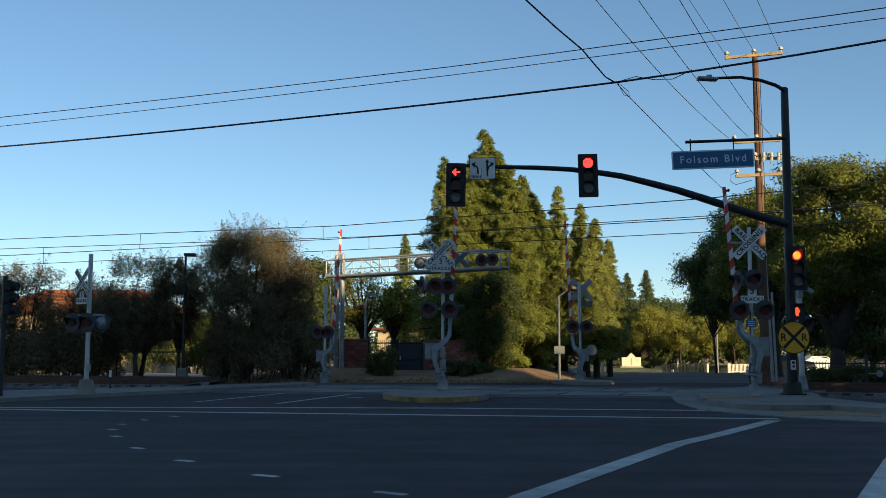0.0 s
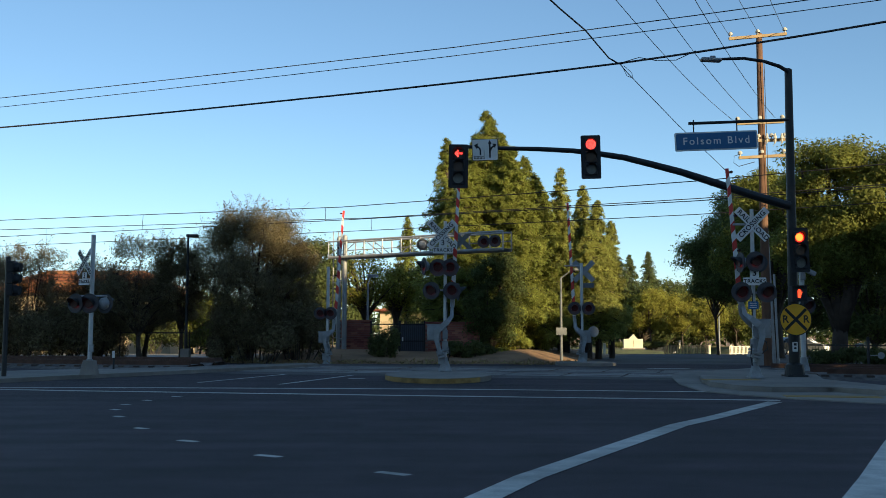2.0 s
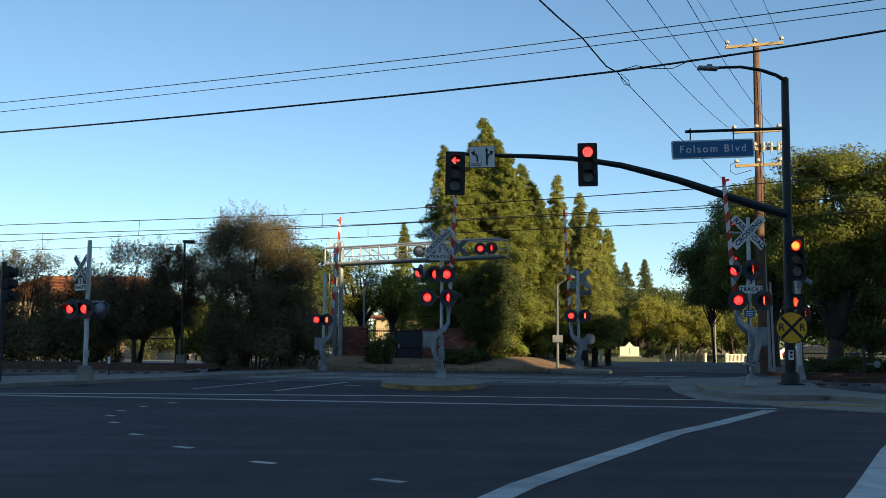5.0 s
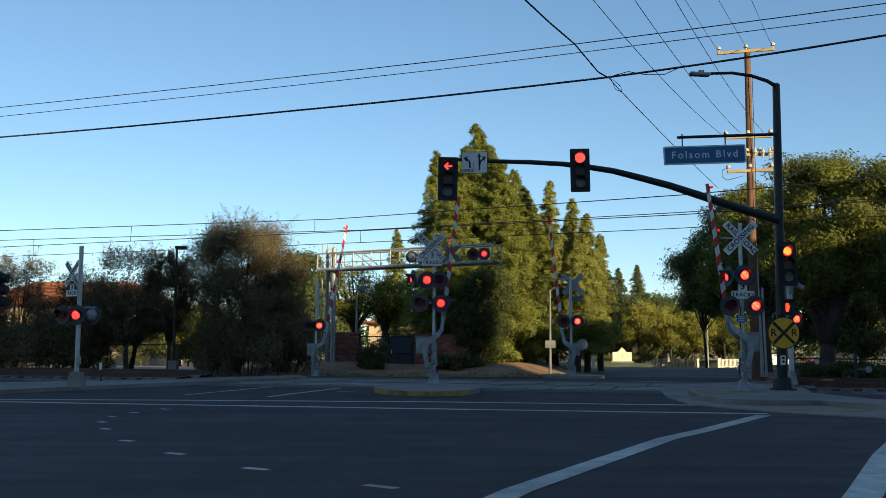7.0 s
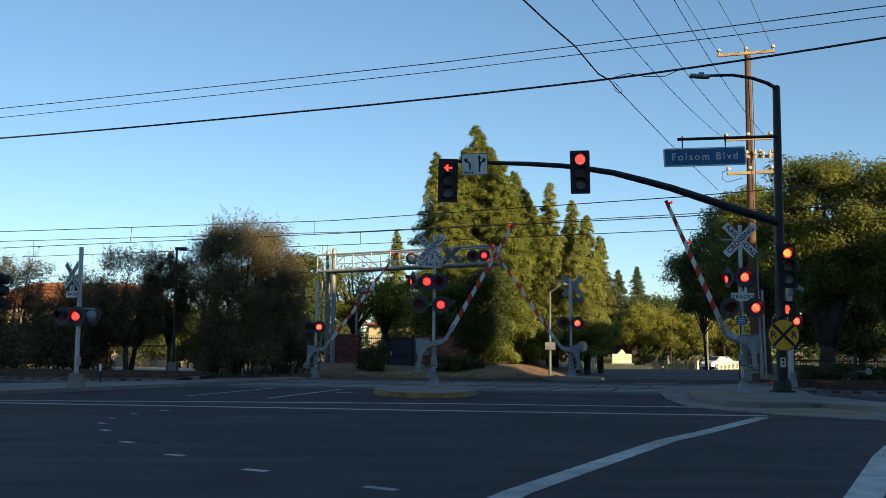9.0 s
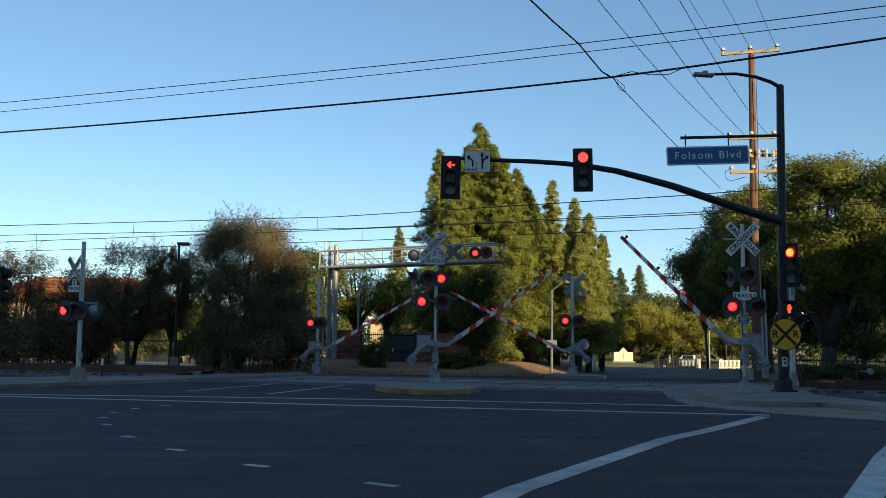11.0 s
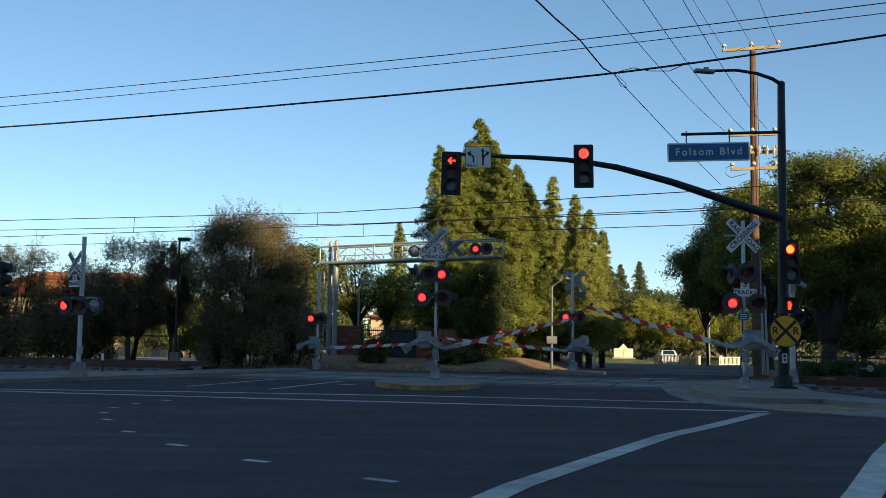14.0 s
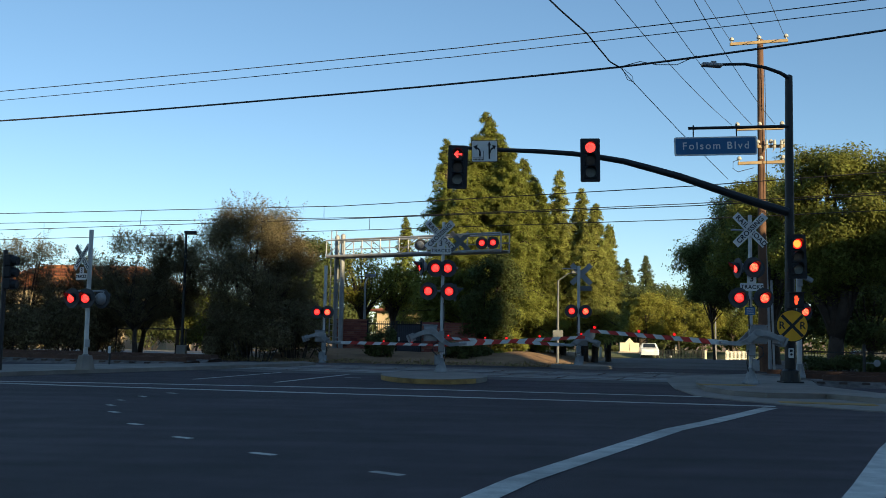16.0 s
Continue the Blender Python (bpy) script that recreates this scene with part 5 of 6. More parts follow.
# trees along the tracks
broad_tree((-9.3, 47, -0), 6.0, 7.6, 0.4, LEAF_OLIVE, 78000, 0.133, 50, "dense dark olive tree with feathery top", twigs=36, fuzz=0.052, nb=170, shoots=1100)
broad_tree((-7.85, 49, -0), 3.6, 6.4, 0.4, LEAF_OLIVE, 28350, 0.142, 51, "dark brown green tree lit at its edge", fuzz=0.055, nb=100, shoots=420)
broad_tree((-14.42, 47, -0), 4.6, 5.8, 1.5, LEAF_OLIVE, 13000, 0.14, 52, "thin-crowned shrubby tree with sky showing through", twigs=44, fuzz=0.055, open_=.2, tr=.12, shoots=420)
broad_tree((-12.7, 48, -0), 2.8, 6.0, 1.6, LEAF_OLIVE, 13212, 0.142, 53, "thin-crowned shrubby tree with sky showing through", twigs=36, fuzz=0.055, open_=.2, tr=.1, shoots=420)
broad_tree((-20.15, 48, -0), 4.6, 5.7, 0.9, LEAF_OLIVE, 15268, 0.142, 54, "dark shrubby tree with bare twigs at the top", twigs=36, fuzz=0.055, open_=.2, tr=.12, shoots=420)
broad_tree((-21.64, 46, -0), 4.0, 5.6, 0.7, LEAF_OLIVE, 23490, 0.142, 55, "dark shrubby tree beside the tracks", twigs=36, fuzz=0.055, open_=.2, tr=.12, shoots=420)
broad_tree((-16.9, 48.6, -0), 4.6, 5.0, 0.5, LEAF_OLIVE, 22000, 0.14, 56, "dense dark shrubby tree beside the tracks", twigs=20, fuzz=0.06, tr=.12, shoots=420, nb=100)
broad_tree((-14.9, 49.4, -0), 4.2, 4.2, 1.5, LEAF_OLIVE, 12000, 0.14, 156, "dense dark brown shrubby tree beside the tracks", twigs=20, fuzz=0.06, tr=.12, shoots=300, nb=90)
broad_tree((-8.0, 60, -0.06), 5.2, 7.4, 0.8, LEAF_OAK, 22000, 0.22, 57, "green tree with rounded top")
broad_tree((-5.03, 62, -0.07), 4.8, 6.5, 3.0, LEAF_GOLD, 4200, 0.2, 58, "open-crowned oak lit from the side", open_=.15)
broad_tree((-3.03, 64, -0.09), 4.2, 5.6, 3.1, LEAF_GOLD, 4200, 0.22, 59, "small golden oak lit by low sun", open_=.15)
# big shade trees by the corner
broad_tree((24.0, 74, -0.19), 9.8, 13.4, 4.4, LEAF_OAK, 44000, 0.25, 60, "large dark green shade tree with lit top", nb=110, lump=0.85, fuzz=0.045, tr=.2)
broad_tree((21.0, 77, -0.23), 7.6, 9.6, 4.0, LEAF_OAK, 24000, 0.25, 61, "dark green shade tree with open ragged crown", nb=60, lump=0.95, fuzz=0.075, tr=.1, open_=.1)
broad_tree((20.0, 60, -0.06), 7.2, 11.9, 3.4, LEAF_ELM, 44000, 0.23, 62, "large green shade tree with sunlit top", nb=72, lump=1.15, fuzz=0.032, tr=.3)
broad_tree((19.3, 49, -0), 7.4, 11.2, 3.5, LEAF_ELM, 60000, 0.2, 63, "large green shade tree with forked trunk and sunlit top", nb=64, lump=1.25, fuzz=0.032, tr=.42, fork=1.7)
broad_tree((22.11, 48, -0), 6.8, 10.8, 3.2, LEAF_ELM, 44000, 0.2, 64, "large green shade tree with sunlit top", nb=64, lump=1.25, fuzz=0.032, tr=.3)
broad_tree((23.69, 66, -0.11), 7.0, 9.5, 1.6, LEAF_OAK, 14000, 0.34, 65, "dark shade tree behind the corner")
broad_tree((-16.2, 72, -0.17), 5.0, 4.6, 0.6, LEAF_ELM, 9000, 0.26, 68, "green tree across the car park")
broad_tree((-18.95, 74, -0.19), 5.0, 4.2, 0.6, LEAF_ELM, 8000, 0.26, 69, "green tree across the car park")
broad_tree((30.93, 72, -0.17), 8.0, 8.0, 0.8, LEAF_OAK, 14000, 0.34, 166, "dark shade tree behind the corner")
broad_tree((44.0, 100, -0.63), 8.0, 8.0, 1.0, LEAF_OAK, 12000, 0.34, 167, "dark shade tree behind the corner")
# small trees of the car park
for i, (p, w, h, mt) in enumerate((((23.55, 114, -0.18), 5.4, 6.9, LEAF_GOLD), ((28.03, 118, -0.3), 5.6, 6.6, LEAF_GOLD), ((28.17, 108, -0.81), 4.8, 6.0, LEAF_GOLD), ((21.01, 116, -0.21), 4.8, 6.4, LEAF_GOLD), ((14.46, 88, -0.4), 4.2, 5.2, LEAF_PINE2), ((34.94, 120, -0.05), 5.4, 6.6, LEAF_ELM), ((38.97, 122, -0.07), 5.6, 6.6, LEAF_ELM), ((27.69, 134, -1.25), 7.0, 10.2, LEAF_GOLD), ((33.97, 138, -1.25), 8.0, 8.2, LEAF_OAK), ((39.99, 140, -1.25), 8.0, 8.0, LEAF_OAK))):
    broad_tree(p, w, h, 1.9, mt, 10000 if i < 4 else 6500, 0.27, 70 + i, "small car park tree with yellow green leaves", group="car park trees", tr=.1)
for i, (p, w, h) in enumerate((((23.4, 119, -1.15), 8.5, 8.6), ((27.2, 123, -1.22), 9.0, 9.4), ((31.6, 125, -1.25), 9.0, 9.8), ((36.5, 126, -1.25), 9.0, 9.2))):
    broad_tree(p, w, h, 1.5, LEAF_OAK, 9000, 0.42, 170 + i, "tall dark tree at the back of the car park", nb=50, fuzz=0.06, tr=.16)
for i, (p, w, h) in enumerate((((-14.0, 98, -0.59), 8.0, 7.4), ((-9.6, 101, -0.65), 7.0, 6.8))):
    broad_tree(p, w, h, 0.8, LEAF_OAK, 9000, 0.36, 180 + i, "dark green tree behind the low building", nb=50, fuzz=0.06, tr=.16)
# shrubs
for i, (p, w, h) in enumerate((((-19.96, 46, -0), 4.2, 2.6), ((-18.14, 47, -0), 4.4, 3.2), ((-16.72, 47.5, -0), 2.6, 2.4), ((-10.07, 46.5, -0), 1.8, 2.4), ((-8.5, 45.8, -0), 3.6, 2.9), ((-6.79, 46.5, -0), 3.0, 3.4), ((-18.16, 50, -0.01), 4.0, 3.4))):
    shrub(p, w, 2.0, h, LEAF_OLIVE, 13000, 0.13, 90 + i, "dark dense shrub beside the tracks")
for i, (p, w, h, mt) in enumerate((((-2.95, 48, -0), 1.5, 1.9, LEAF_HEDGE), ((0.98, 48, -0), 2.0, 1.3, LEAF_HEDGE), ((2.85, 50, -0.01), 1.4, 0.8, LEAF_GOLD), ((1.83, 49, -0), 1.3, 1.0, LEAF_HEDGE))):
    shrub(p, w, 1.4, h, mt, 3000, 0.15, 110 + i, "low rounded shrub at the foot of the trees")
for i, (p, w, h) in enumerate((((16.97, 42, -0), 3.4, 1.0), ((18.65, 41, -0), 3.4, 1.0), ((18.96, 112, -0.28), 3.0, 0.9), ((23.34, 113, -0.23), 3.0, 0.9))):
    shrub(p, w, 1.1, h, LEAF_HEDGE, 5000, 0.13, 120 + i, "clipped dark green hedge", "hedge", "hedge")
for i, (p, w, h) in enumerate((((-29.82, 73, -0.18), 4.0, 2.6), ((-26.05, 74, -0.19), 4.4, 2.9), ((-21.78, 73, -0.18), 4.4, 2.8), ((-17.83, 72, -0.17), 4.0, 2.4))):
    shrub(p, w, 1.8, h, LEAF_HEDGE, 5000, 0.2, 130 + i, "green shrub along the far side of the car park")
# far woods
rng = np.random.default_rng(7)
blobs = []
for i in range(190):
    x = rng.uniform(-120, 150)
    h = rng.uniform(3.0, 5.2) * (1.6 if x > 36 or x < -5 else 1.7 if x > 13 else 1.1)
    y = rng.uniform(128, 140)
    blobs.append(((x, y, -1.2 + h * .5), (rng.uniform(3, 6), 3, h * .6)))
o = new("far_woods", leaf_mesh("far_woods", *(lambda c: (c[0], 0.75, LEAF_OAK, rng, c[1]))(crown_points(blobs, 42000, rng, 0.5))))
tagged(o, "dark distant belt of trees", "woods", kind="stuff")
# dry grass tufts
pts = []
for _ in range(5200):
    x = rng.uniform(-24, 6.0)
    y = 44.6 + rng.uniform(0, 4.5)
    pts.append((x, y, ground_z(y) + rng.uniform(0.02, 0.22) * (0.5 + noise.noise((x * .5, y * .5, 0)))))
o = new("dry_grass", leaf_mesh("dry_grass", pts, 0.28, DRYGRASS, rng, aspect=0.15))
tagged(o, "straw-coloured dry grass along the verge", "grass", kind="stuff")


# ---- buildings and fences ----
def house(base, w, d, h, rh, wallm, label):
    t = thing("house", Matrix.Translation(base), label, "house")
    bm = B()
    prism(bm, [(-w / 2, 0), (w / 2, 0), (w / 2, d), (-w / 2, d)], -0.5, h)
    part("wall", bm, wallm, t)
    ov = 0.7
    bm = B()
    a = [bm.verts.new(p) for p in ((-w / 2 - ov, -ov, h), (w / 2 + ov, -ov, h), (w / 2 + ov, d + ov, h), (-w / 2 - ov, d + ov, h), (-w / 2 + d * .4, d / 2, h + rh), (w / 2 - d * .4, d / 2, h + rh))]
    for f in ((0, 1, 5, 4), (1, 2, 5), (2, 3, 4, 5), (3, 0, 4), (3, 2, 1, 0)):
        bm.faces.new([a[i] for i in f])
    roof = part("roof", bm, TERRACOTTA, t, "terracotta tiled hip roof")
    # tile courses
    n = 14
    for j in range(n):
        f = j / n
        bm = B()
        x0, x1 = -w / 2 - ov + f * (d * .4 + ov), w / 2 + ov - f * (d * .4 + ov)
        y, z = -ov + f * (d / 2 + ov), h + rh * f
        box(bm, ((x0 + x1) / 2, y, z + 0.04), (x1 - x0, 0.1, 0.09), pose(0, 0, 0, 25, 0, 0))
        part("tile_course", bm, TERRACOTTA, roof)
    for k in range(int(w // 3)):
        x = -w / 2 + 1.5 + k * 3
        win = part("window", (lambda b_: (box(b_, (x, -0.02, h * .52), (1.4, 0.12, 1.2), None, 0.01), b_)[1])(B()), STONE, t)
        part("pane", (lambda b_: (box(b_, (x, -0.09, h * .52), (1.2, 0.02, 1.0)), b_)[1])(B()), WINDOW, win)
    return t


house((-29.52, 80, -0.27), 15.0, 9, 4.8, 2.1, STUCCO, "low cream building with terracotta roof behind trees")
house((-2.3, 92, -0.47), 7.4, 8, 3.9, 0.7, STUCCO, "low cream building with pale roof behind trees")


def brick_wall(p0, p1, h):
    p0, p1 = Vector(p0), Vector(p1)
    L0 = (p1 - p0).length
    t = thing("garden_wall", Matrix.Translation(p0) @ Matrix.Rotation(math.atan2(p1.y - p0.y, p1.x - p0.x), 4, "Z"), "dark red brick garden wall", "wall")
    bm = B()
    box(bm, (L0 / 2, 0.1, h / 2 - 0.2), (L0, 0.16, h + 0.4))
    part("core", bm, MORTAR, t)
    rows_, cols = 18, int(L0 / 0.3)
    bh, bw = h / rows_, L0 / cols
    b2 = B()
    box(b2, (0, 0, 0), (bw - 0.014, 0.05, bh - 0.014), None, 0.004)
    me = finish(b2, "brick", BRICK)
    for r in range(rows_):
        for c_ in range(cols):
            o_ = new("brick", me)
            o_.parent = t
            o_.matrix_basis = pose(min(L0 - bw / 2, max(bw / 2, (c_ + .5 + .5 * (r % 2)) * bw)), 0, (r + .5) * bh)
    bm = B()
    box(bm, (L0 / 2, 0.08, h + 0.04), (L0, 0.3, 0.09), None, 0.01)
    part("coping", bm, BRICK, t)


brick_wall((-5.6, 52, -0.01), (-3.85, 51.6, -0.01), 2.0)
brick_wall((-1.03, 51, -0.01), (1.74, 50.5, -0.01), 1.9)


def bar_fence(p0, p1, h, material, label, step=0.12, r=0.012, name="fence", flat=False, rails=(0.1, 0.92)):
    p0, p1 = Vector(p0), Vector(p1)
    L0 = (p1 - p0).length
    t = thing(name, Matrix.Translation(p0) @ Matrix.Rotation(math.atan2(p1.y - p0.y, p1.x - p0.x), 4, "Z"), label, "fence")
    b2 = B()
    if flat:
        box(b2, (0, 0, h / 2), (step * .45, 0.025, h))
    else:
        tube(b2, [(0, 0, 0), (0, 0, h)], r, 5)
    me = finish(b2, "bar", material)
    n = int(L0 / step)
    for i in range(n + 1):
        o_ = new("bar", me)
        o_.parent = t
        o_.matrix_basis = pose(i * L0 / n, 0, random.uniform(-.02, .02) if flat else 0)
    for z in rails:
        bm = B()
        box(bm, (L0 / 2, 0.03, h * z), (L0, 0.03, 0.06))
        part("rail", bm, material, t)
    return t


gate_ = thing("iron_gate", Matrix.Translation((-3.75, 50.6, -0.01)), "black iron double gate between brick walls", "gate")
for x in (0, 1.45, 2.7):
    bm = B()
    box(bm, (x, 0, 0.98), (0.08, 0.08, 2.1), None, 0.008)
    part("gate_post", bm, FENCEIRON, gate_)
for z in (0.15, 1.0, 1.85):
    bm = B()
    box(bm, (1.35, 0, z), (2.66, 0.05, 0.06))
    part("rail", bm, FENCEIRON, gate_)
for i in range(26):
    bm = B()
    tube(bm, [(0.1 + i * 0.1, 0, 0.1), (0.1 + i * 0.1, 0, 2.0)], 0.014, 5)
    part("bar", bm, FENCEIRON, gate_)
bm = B()
box(bm, (2.075, 0.06, 0.95), (1.22, 0.02, 1.8))
part("backing_sheet", bm, GATESHEET, gate_, "blue grey sheet behind the bars")
bm = B()
box(bm, (1.6, -0.06, 1.1), (0.07, 0.02, 0.2), None, 0.004)
part("notice_plate", bm, WHITE, gate_, "small white plate")
bar_fence((15.92, 44, -0), (19.81, 41, -0), 1.0, FENCEIRON, "low black iron fence beside the hedge")
bar_fence((18.4, 84, -0.33), (23.05, 88, -0.4), 0.75, FENCEWOOD, "low yellow wooden picket fence across the drive", 0.2, flat=True)
bar_fence((25.61, 90, -0.44), (28.15, 92, -0.47), 0.75, FENCEWHITE, "low white picket fence beside the drive", 0.2, flat=True)
bar_fence((-22.08, 47.5, -0), (-12.16, 47.5, -0), 1.5, FENCEIRON, "thin dark wire fence behind the tracks", 2.6, 0.03)
# monument sign
t = thing("monument_sign", Matrix.Translation((19.73, 105, -0.17)), "pale stone monument sign with peaked top", "monument sign")
bm = B()
plate(bm, [(-1.0, -0.1), (1.0, -0.1), (1.0, 1.0), (0.45, 1.02), (0.0, 1.5), (-0.45, 1.02), (-1.0, 1.0)], -0.25, 0.25)
part("stone_body", bm, STONE, t)
bm = B()
box(bm, (0, 0, 0.0), (2.4, 0.8, 0.16), None, 0.02)
part("plinth", bm, CONCRETE, t)
bm = B()
box(bm, (0, -0.26, 0.55), (0.03, 0.03, 0.8))
part("joint_strip", bm, CONCRETE, t)


def lamp_column(base, h, arm, material, label, head=True, sign=None):
    t_ = thing("street_lamp", Matrix.Translation(base), label, "street lamp", "street lamps")
    bm = B()
    tube(bm, [(0, 0, -0.1), (0, 0, h)], [0.08, 0.05], 10)
    part("column", bm, material, t_)
    bm = B()
    if arm:
        tube(bm, [(0, 0, h - 0.05), (arm * .5, 0, h + 0.3), (arm, 0, h + 0.38)], 0.03, 8)
    box(bm, (arm if arm else 0.2, 0, h + (0.38 if arm else 0.02)), (0.55, 0.3, 0.14), None, 0.03)
    part("lamp_head", bm, material, t_)
    if sign:
        bm = B()
        box(bm, (0, -0.08, sign), (0.5, 0.02, 0.36), None, 0.005)
        part("sign_back", bm, DARKENED_STEEL, t_, "back of a small sign, darkened to stand for shade")
    return t_


lc = lamp_column((-12.07, 46.5, -0), 5.9, 0, BLACK, "black car park lamp column with box head")
bm = B()
box(bm, (0, 0, 0.25), (0.42, 0.42, 0.8), None, 0.03)
part("footing", bm, CONCRETE, lc)
lamp_column((-4.04, 52, -0.01), 4.0, 0.25, GREYPAINT, "slim grey street lamp column")
lamp_column((5.58, 48, -0), 4.1, 0.9, DARKENED_STEEL, "slim grey street lamp with a curved arm", sign=1.5)
lamp_column((24.14, 88, -0.4), 5.0, 0, GREYPAINT, "slim grey lamp column in the car park")
for p, h in (((-11.59, 34.99, -0), 0.75),):
    t = thing("marker_post", Matrix.Translation(p), "black marker post with a white reflector plate", "marker post")
    bm = B()
    tube(bm, [(0, 0, 0), (0, 0, h)], 0.035, 8)
    part("post", bm, BLACK, t)
    bm = B()
    box(bm, (0, -0.05, h - 0.12), (0.09, 0.02, 0.24), None, 0.005)
    part("reflector", bm, WHITE, t)
t = thing("marker_post", Matrix.Translation((15.94, 37.7, 0)), "black marker post beside the tracks", "marker post")
bm = B()
tube(bm, [(0, 0, 0), (0, 0, 1.3)], 0.06, 8)
part("post", bm, BLACK, t)
bm = B()
plate(bm, disc(0.13, 16), -0.09, -0.07)
for v in bm.verts:
    v.co.z += 0.6
    v.co.x += 0.45
tube(bm, [(0, 0, 0.6), (0.45, 0, 0.6)], 0.02, 6)
part("reflector", bm, ALU, t)
for i, p in enumerate(((25.82, 110, -0.18), (26.42, 100, -0.63), (26.28, 92, -0.47), (12.74, 80, -0.27))):
    t = thing("bollard", Matrix.Translation(p), "short pale post beside the drive", "bollard", "bollards")
    bm = B()
    box(bm, (0, 0, 0.4), (0.22, 0.22, 0.95), None, 0.03)
    part("post", bm, STONE, t)
# cross street signal at the kerb
t = thing("traffic_signal_post", Matrix.Translation((-12.78, 29, -0)), "dark traffic signal post turned side-on", "traffic signal")
bm = B()
tube(bm, [(0, 0, 0), (0, 0, 3.6)], 0.07, 12)
part("post", bm, BLACK, t)
bm = B()
for i in range(3):
    box(bm, (0.12, 0, 3.3 - 0.34 * i), (0.2, 0.34, 0.33), None, 0.03)
    tube(bm, [(0.2, 0, 3.3 - 0.34 * i), (0.38, 0, 3.28 - 0.34 * i)], [0.14, 0.13], 12)
part("signal_head", bm, FLATBLACK, t)


# ---- cars ----
def car(name, label, paint, tail):
    t_ = thing(name, Matrix(), label, "car")
    prof = [(-2.15, 0.35), (-2.2, 0.7), (-2.05, 0.92), (-1.3, 1.0), (-0.75, 1.42), (0.55, 1.46), (1.25, 1.0), (2.0, 0.88), (2.2, 0.62), (2.15, 0.32)]
    bm = B()
    rings = []
    for y, k in ((-0.86, 0.93), (-0.8, 1.0), (0.8, 1.0), (0.86, 0.93)):
        rings.append([bm.verts.new((x * (1 if k == 1 else .985), y * (1 if z < 1.01 else 0.78), 0.3 + (z - 0.3) * (1 if k == 1 else 0.97))) for x, z in prof])
    for r0, r1 in zip(rings, rings[1:]):
        for k in range(len(prof)):
            bm.faces.new((r0[k], r0[(k + 1) % len(prof)], r1[(k + 1) % len(prof)], r1[k]))
    bm.faces.new(rings[0])
    bm.faces.new(rings[-1][::-1])
    body = part("body", bm, paint, t_, smooth=False)
    for nm, pts in (("windscreen", [(1.2, -.62, 1.03), (1.2, .62, 1.03), (0.62, .54, 1.42), (0.62, -.54, 1.42)]), ("rear_window", [(-1.27, .62, 1.04), (-1.27, -.62, 1.04), (-0.8, -.54, 1.4), (-0.8, .54, 1.4)])):
        bm = B()
        off = 0.03 if pts[0][0] > 0 else -0.03
        bm.faces.new([bm.verts.new((x + off, y, z + 0.015)) for x, y, z in pts])
        part(nm, bm, WINDOW, t_)
    for sy in (-1, 1):
        for x0, x1, x2, x3 in ((-1.1, -0.15, -0.15, -0.68), (-0.08, 1.0, 0.5, -0.08)):
            bm = B()
            bm.faces.new([bm.verts.new(p) for p in ((x0, sy * .82, 1.04), (x1, sy * .82, 1.04), (x2, sy * .685, 1.38), (x3, sy * .685, 1.38))])
            part("side_window", bm, WINDOW, t_)
        for x, mt in ((2.14, "headlight"), (-2.17, "tail_light")):
            bm = B()
            box(bm, (x, sy * .6, 0.7), (0.12, 0.34, 0.16), None, 0.02)
            part(mt, bm, WHITE if x > 0 else tail, t_)
        for x in (-1.32, 1.36):
            bm = B()
            tube(bm, [(x, sy * .66, 0.31), (x, sy * .88, 0.31)], 0.31, 18)
            wh = part("wheel", bm, TYRE, t_)
            bm = B()
            tube(bm, [(x, sy * .86, 0.31), (x, sy * .89, 0.31)], 0.19, 14)
            part("rim", bm, ALU, wh)
    return t_


WHITE_CAR = car("white_car", "small white car driving along the far drive", CARWHITE, LENS_OFF)
DARK_CAR = car("dark_car", "dark car with lit tail lights on the far drive", CARDARK, RED_ON)
for p, r, c_ in (((27.53, 127, -1.25), 8, CARDARK), ((36.79, 84, -0.33), 4, CARDARK)):
    k = car("parked_car", "dark car parked among the trees", c_, LENS_OFF)
    k.matrix_basis = Matrix.Translation(p) @ pose(0, 0, 0, 0, 0, r)

# unseen blocks added on the near side to shade the junction; heights shape the shadow line
def shade_block(s0, s1, t0, t1, h, label):
    p, q = Vector((0.824, 0.566)), Vector((-0.566, 0.824))
    bm = B()
    prism(bm, [tuple(p * a + q * b_) for a, b_ in ((s0, t0), (s1, t0), (s1, t1), (s0, t1))], -0.2, h)
    solid("unseen_shade_block", bm, PLASTER, label, "building", kind="structure")


shade_block(-120, 18.6, -84, -60, 35.6, "unseen tall block added to shade the junction")
shade_block(18.6, 31.0, -84, -60, 33.8, "unseen slightly lower block added to shade the junction")
shade_block(31.0, 34, -14, 4, 9.0, "unseen low block added to let sun onto the bank")
shade_block(34, 39, -14, 4, 12.6, "unseen mid-height block added to shade the pole and corner trees")
shade_block(39, 47, -14, 4, 12.8, "unseen mid-height block added to shade the pole and corner trees")
shade_block(47, 53, -14, 4, 18.4, "unseen high block added to shade a tree below its top")
shade_block(53, 67, -14, 4, 26.5, "unseen higher block added to shade the trees further back")


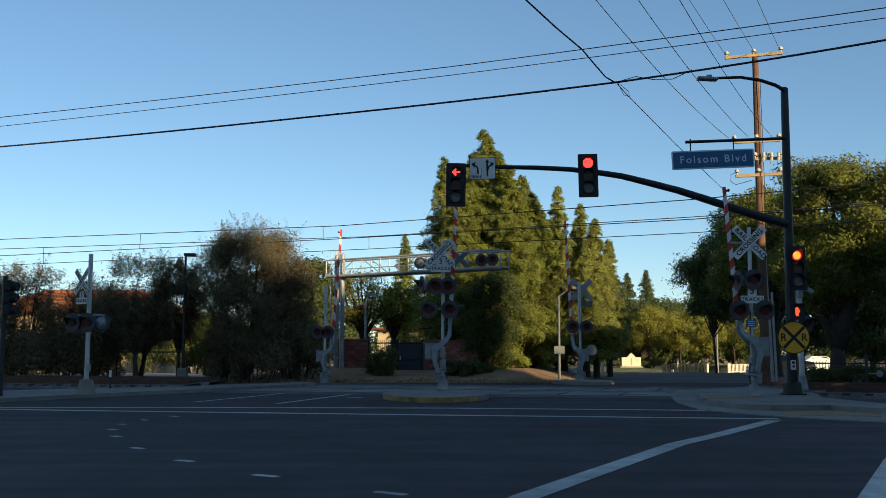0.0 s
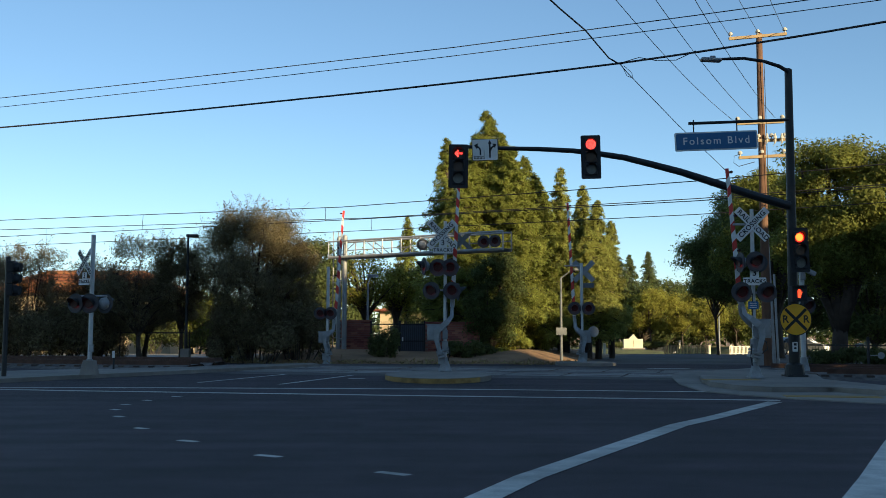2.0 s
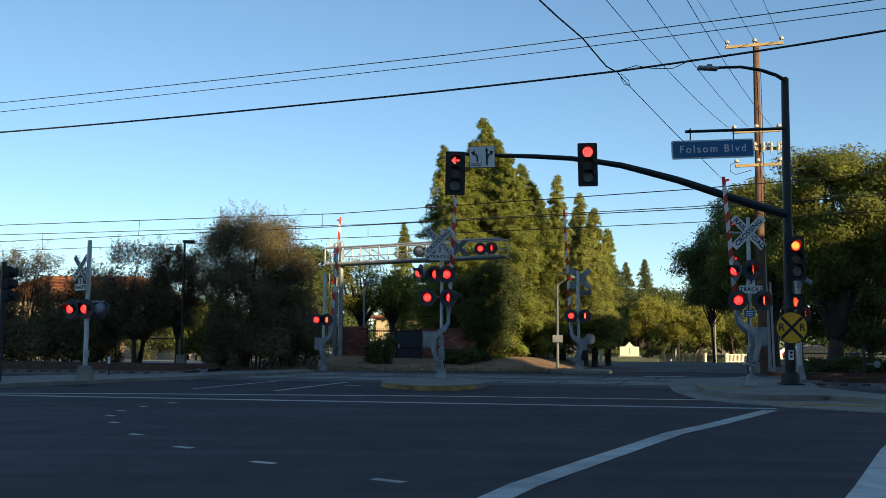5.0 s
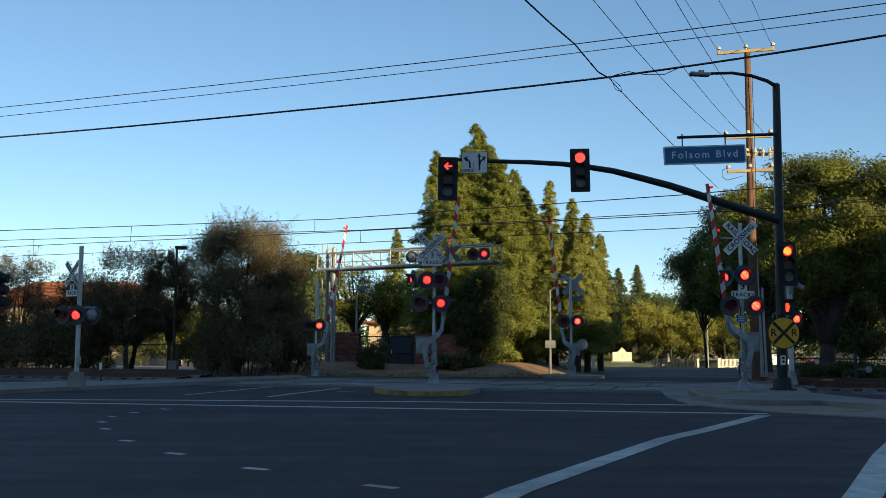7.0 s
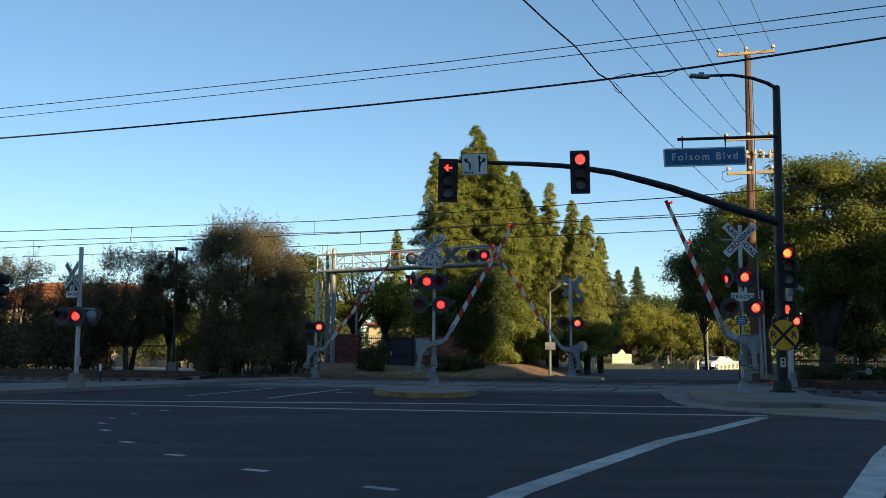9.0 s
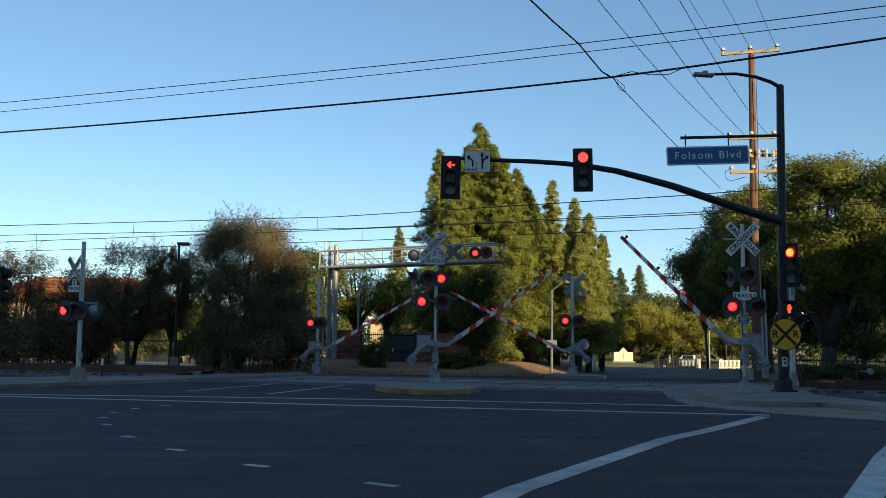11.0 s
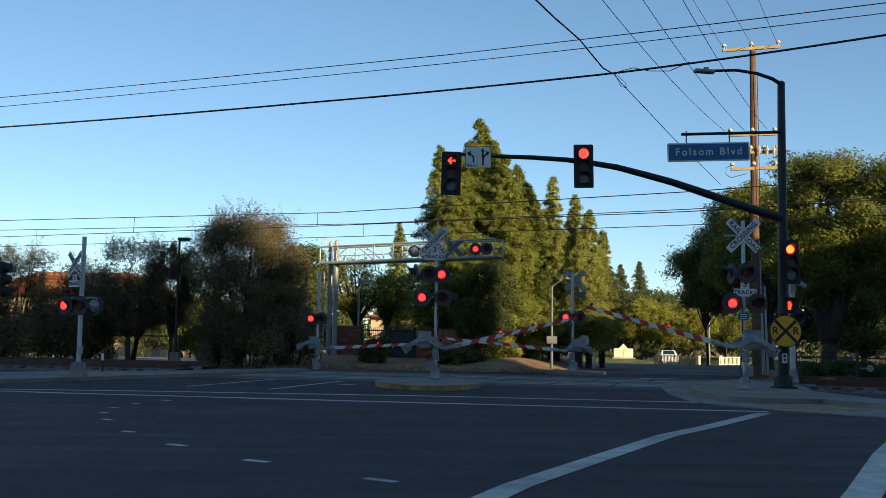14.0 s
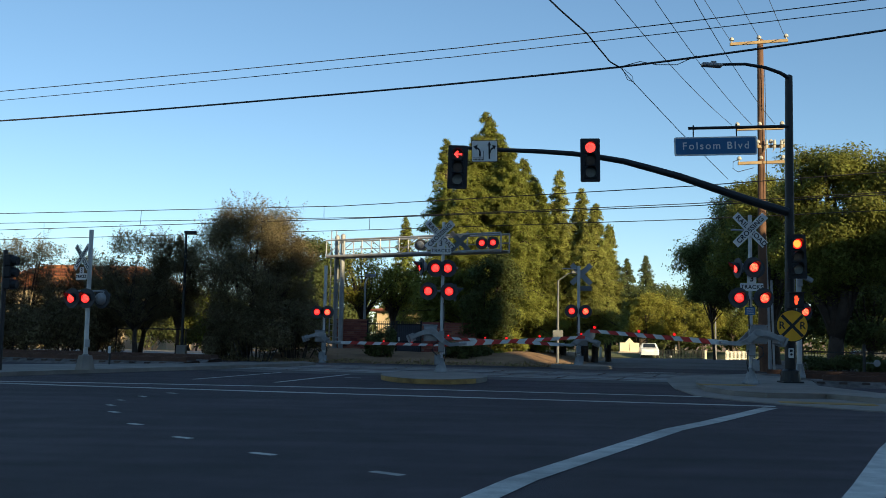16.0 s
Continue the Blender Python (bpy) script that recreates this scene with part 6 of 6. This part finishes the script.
# ---- motion ----
def flash_rows(lamp, phase):
    """The lamp disc faces forward when lit; it turns about z in the moment of change."""
    base = lamp.matrix_basis.copy()
    changes = []
    if phase == "A":
        changes.append((2.55, True))
    k = 0
    while True:
        off = 2.83 + 1.1 * k - (0.09 if phase == "B" else 0)
        on = 3.34 + 1.1 * k
        if off + .05 < 16:
            changes.append((off, phase == "B"))
        if on + .06 < 16:
            changes.append((on, phase == "A"))
        k += 1
        if off > 16:
            break
    ang = 180.0
    rows = [(0.0, base @ pose(0, 0, 0, 0, 0, ang))]
    for tc, want in changes:
        for q, f in ((-1.5, 0), (-0.5, 1), (0.5, 2), (1.5, 3)):
            rows.append((tc + q / 30.0, base @ pose(0, 0, 0, 0, 0, ang + 60 * f)))
        ang += 180.0
    rows.append((16.0, base @ pose(0, 0, 0, 0, 0, ang)))
    walk(lamp, rows)


SWING = {
    "corner": [(0, 85.5), (6.3, 85.5), (7.0, 82.5), (7.5, 79.7), (8.0, 76.2), (8.5, 71.6), (9.0, 66.5), (11.5, 38.6), (12.0, 33), (12.5, 27.8), (13.0, 23), (13.5, 18.6), (14.5, 11), (15.5, 5.3), (16, 4)],
    "island": [(0, 87), (6.3, 87), (7.0, 83), (7.5, 78.5), (8.0, 73.2), (8.5, 66.6), (9.0, 59.6), (11.5, 31), (12.0, 27), (12.5, 23.5), (13.0, 20), (13.5, 16.9), (14.5, 10.7), (15.5, 5.6), (16, 4.2)],
    "far": [(0, 87), (6.3, 87), (7.0, 83.5), (7.5, 79), (8.0, 73.4), (8.5, 64.5), (9.0, 55.2), (11.5, 22), (12.0, 17.5), (12.5, 13.3), (13.0, 9.8), (13.5, 6.9), (14.5, 3.8), (15.5, 2.5), (16, 2.2)],
    "gantry": [(0, 86), (6.3, 86), (7.0, 79.5), (7.5, 73.5), (8.0, 67.2), (8.5, 60.5), (9.0, 53.5), (11.5, 25.3), (12.0, 19.5), (12.5, 14.4), (13.0, 10), (13.5, 6.5), (14.5, 1.5), (15.5, -0.4), (16, -0.5)],
}


def motions():
    for arm, side, px, z, key in ARMS:
        rows = [(t, pose(px, 0, z, 0, -a * side, 0)) for t, a in SWING[key]]
        walk(arm, rows)
    for lamp in LAMPS_A:
        flash_rows(lamp, "A")
    for lamp in LAMPS_B:
        flash_rows(lamp, "B")
    walk(WHITE_CAR, [(t, Matrix.Translation(p) @ pose(0, 0, 0, 0, 0, r)) for t, p, r in (
        (0.0, (32.88, 88, -0.4), 172), (1.6, (32.31, 90, -0.44), 172), (4.0, (32.55, 93, -0.49), 172), (6.4, (32.78, 96, -0.55), 173), (7.0, (35.1, 105, -0.73), 174), (8.0, (34.9, 112, -0.88), 184),
        (9.0, (31.45, 110.0, -0.85), 212), (10.2, (29.69, 112.0, -0.89), 236), (11.5, (27.42, 111.0, -0.87), 255), (13.5, (25.40, 107.0, -0.77), 262), (15.5, (21.52, 101.0, -0.64), 262), (16.0, (20.63, 99.5, -0.61), 262))])
    walk(DARK_CAR, [(t, Matrix.Translation(p) @ pose(0, 0, 0, 0, 0, r)) for t, p, r in (
        (0.0, (27.37, 80, -0.27), 14), (1.6, (28.16, 81, -0.29), 10), (2.6, (28.88, 82, -0.3), 6), (4.0, (29.62, 82, -0.3), 3), (6.4, (31.82, 81, -0.29), 0), (9.0, (35.49, 80, -0.27), 0), (16.0, (46.93, 78, -0.25), 0))])


motions()
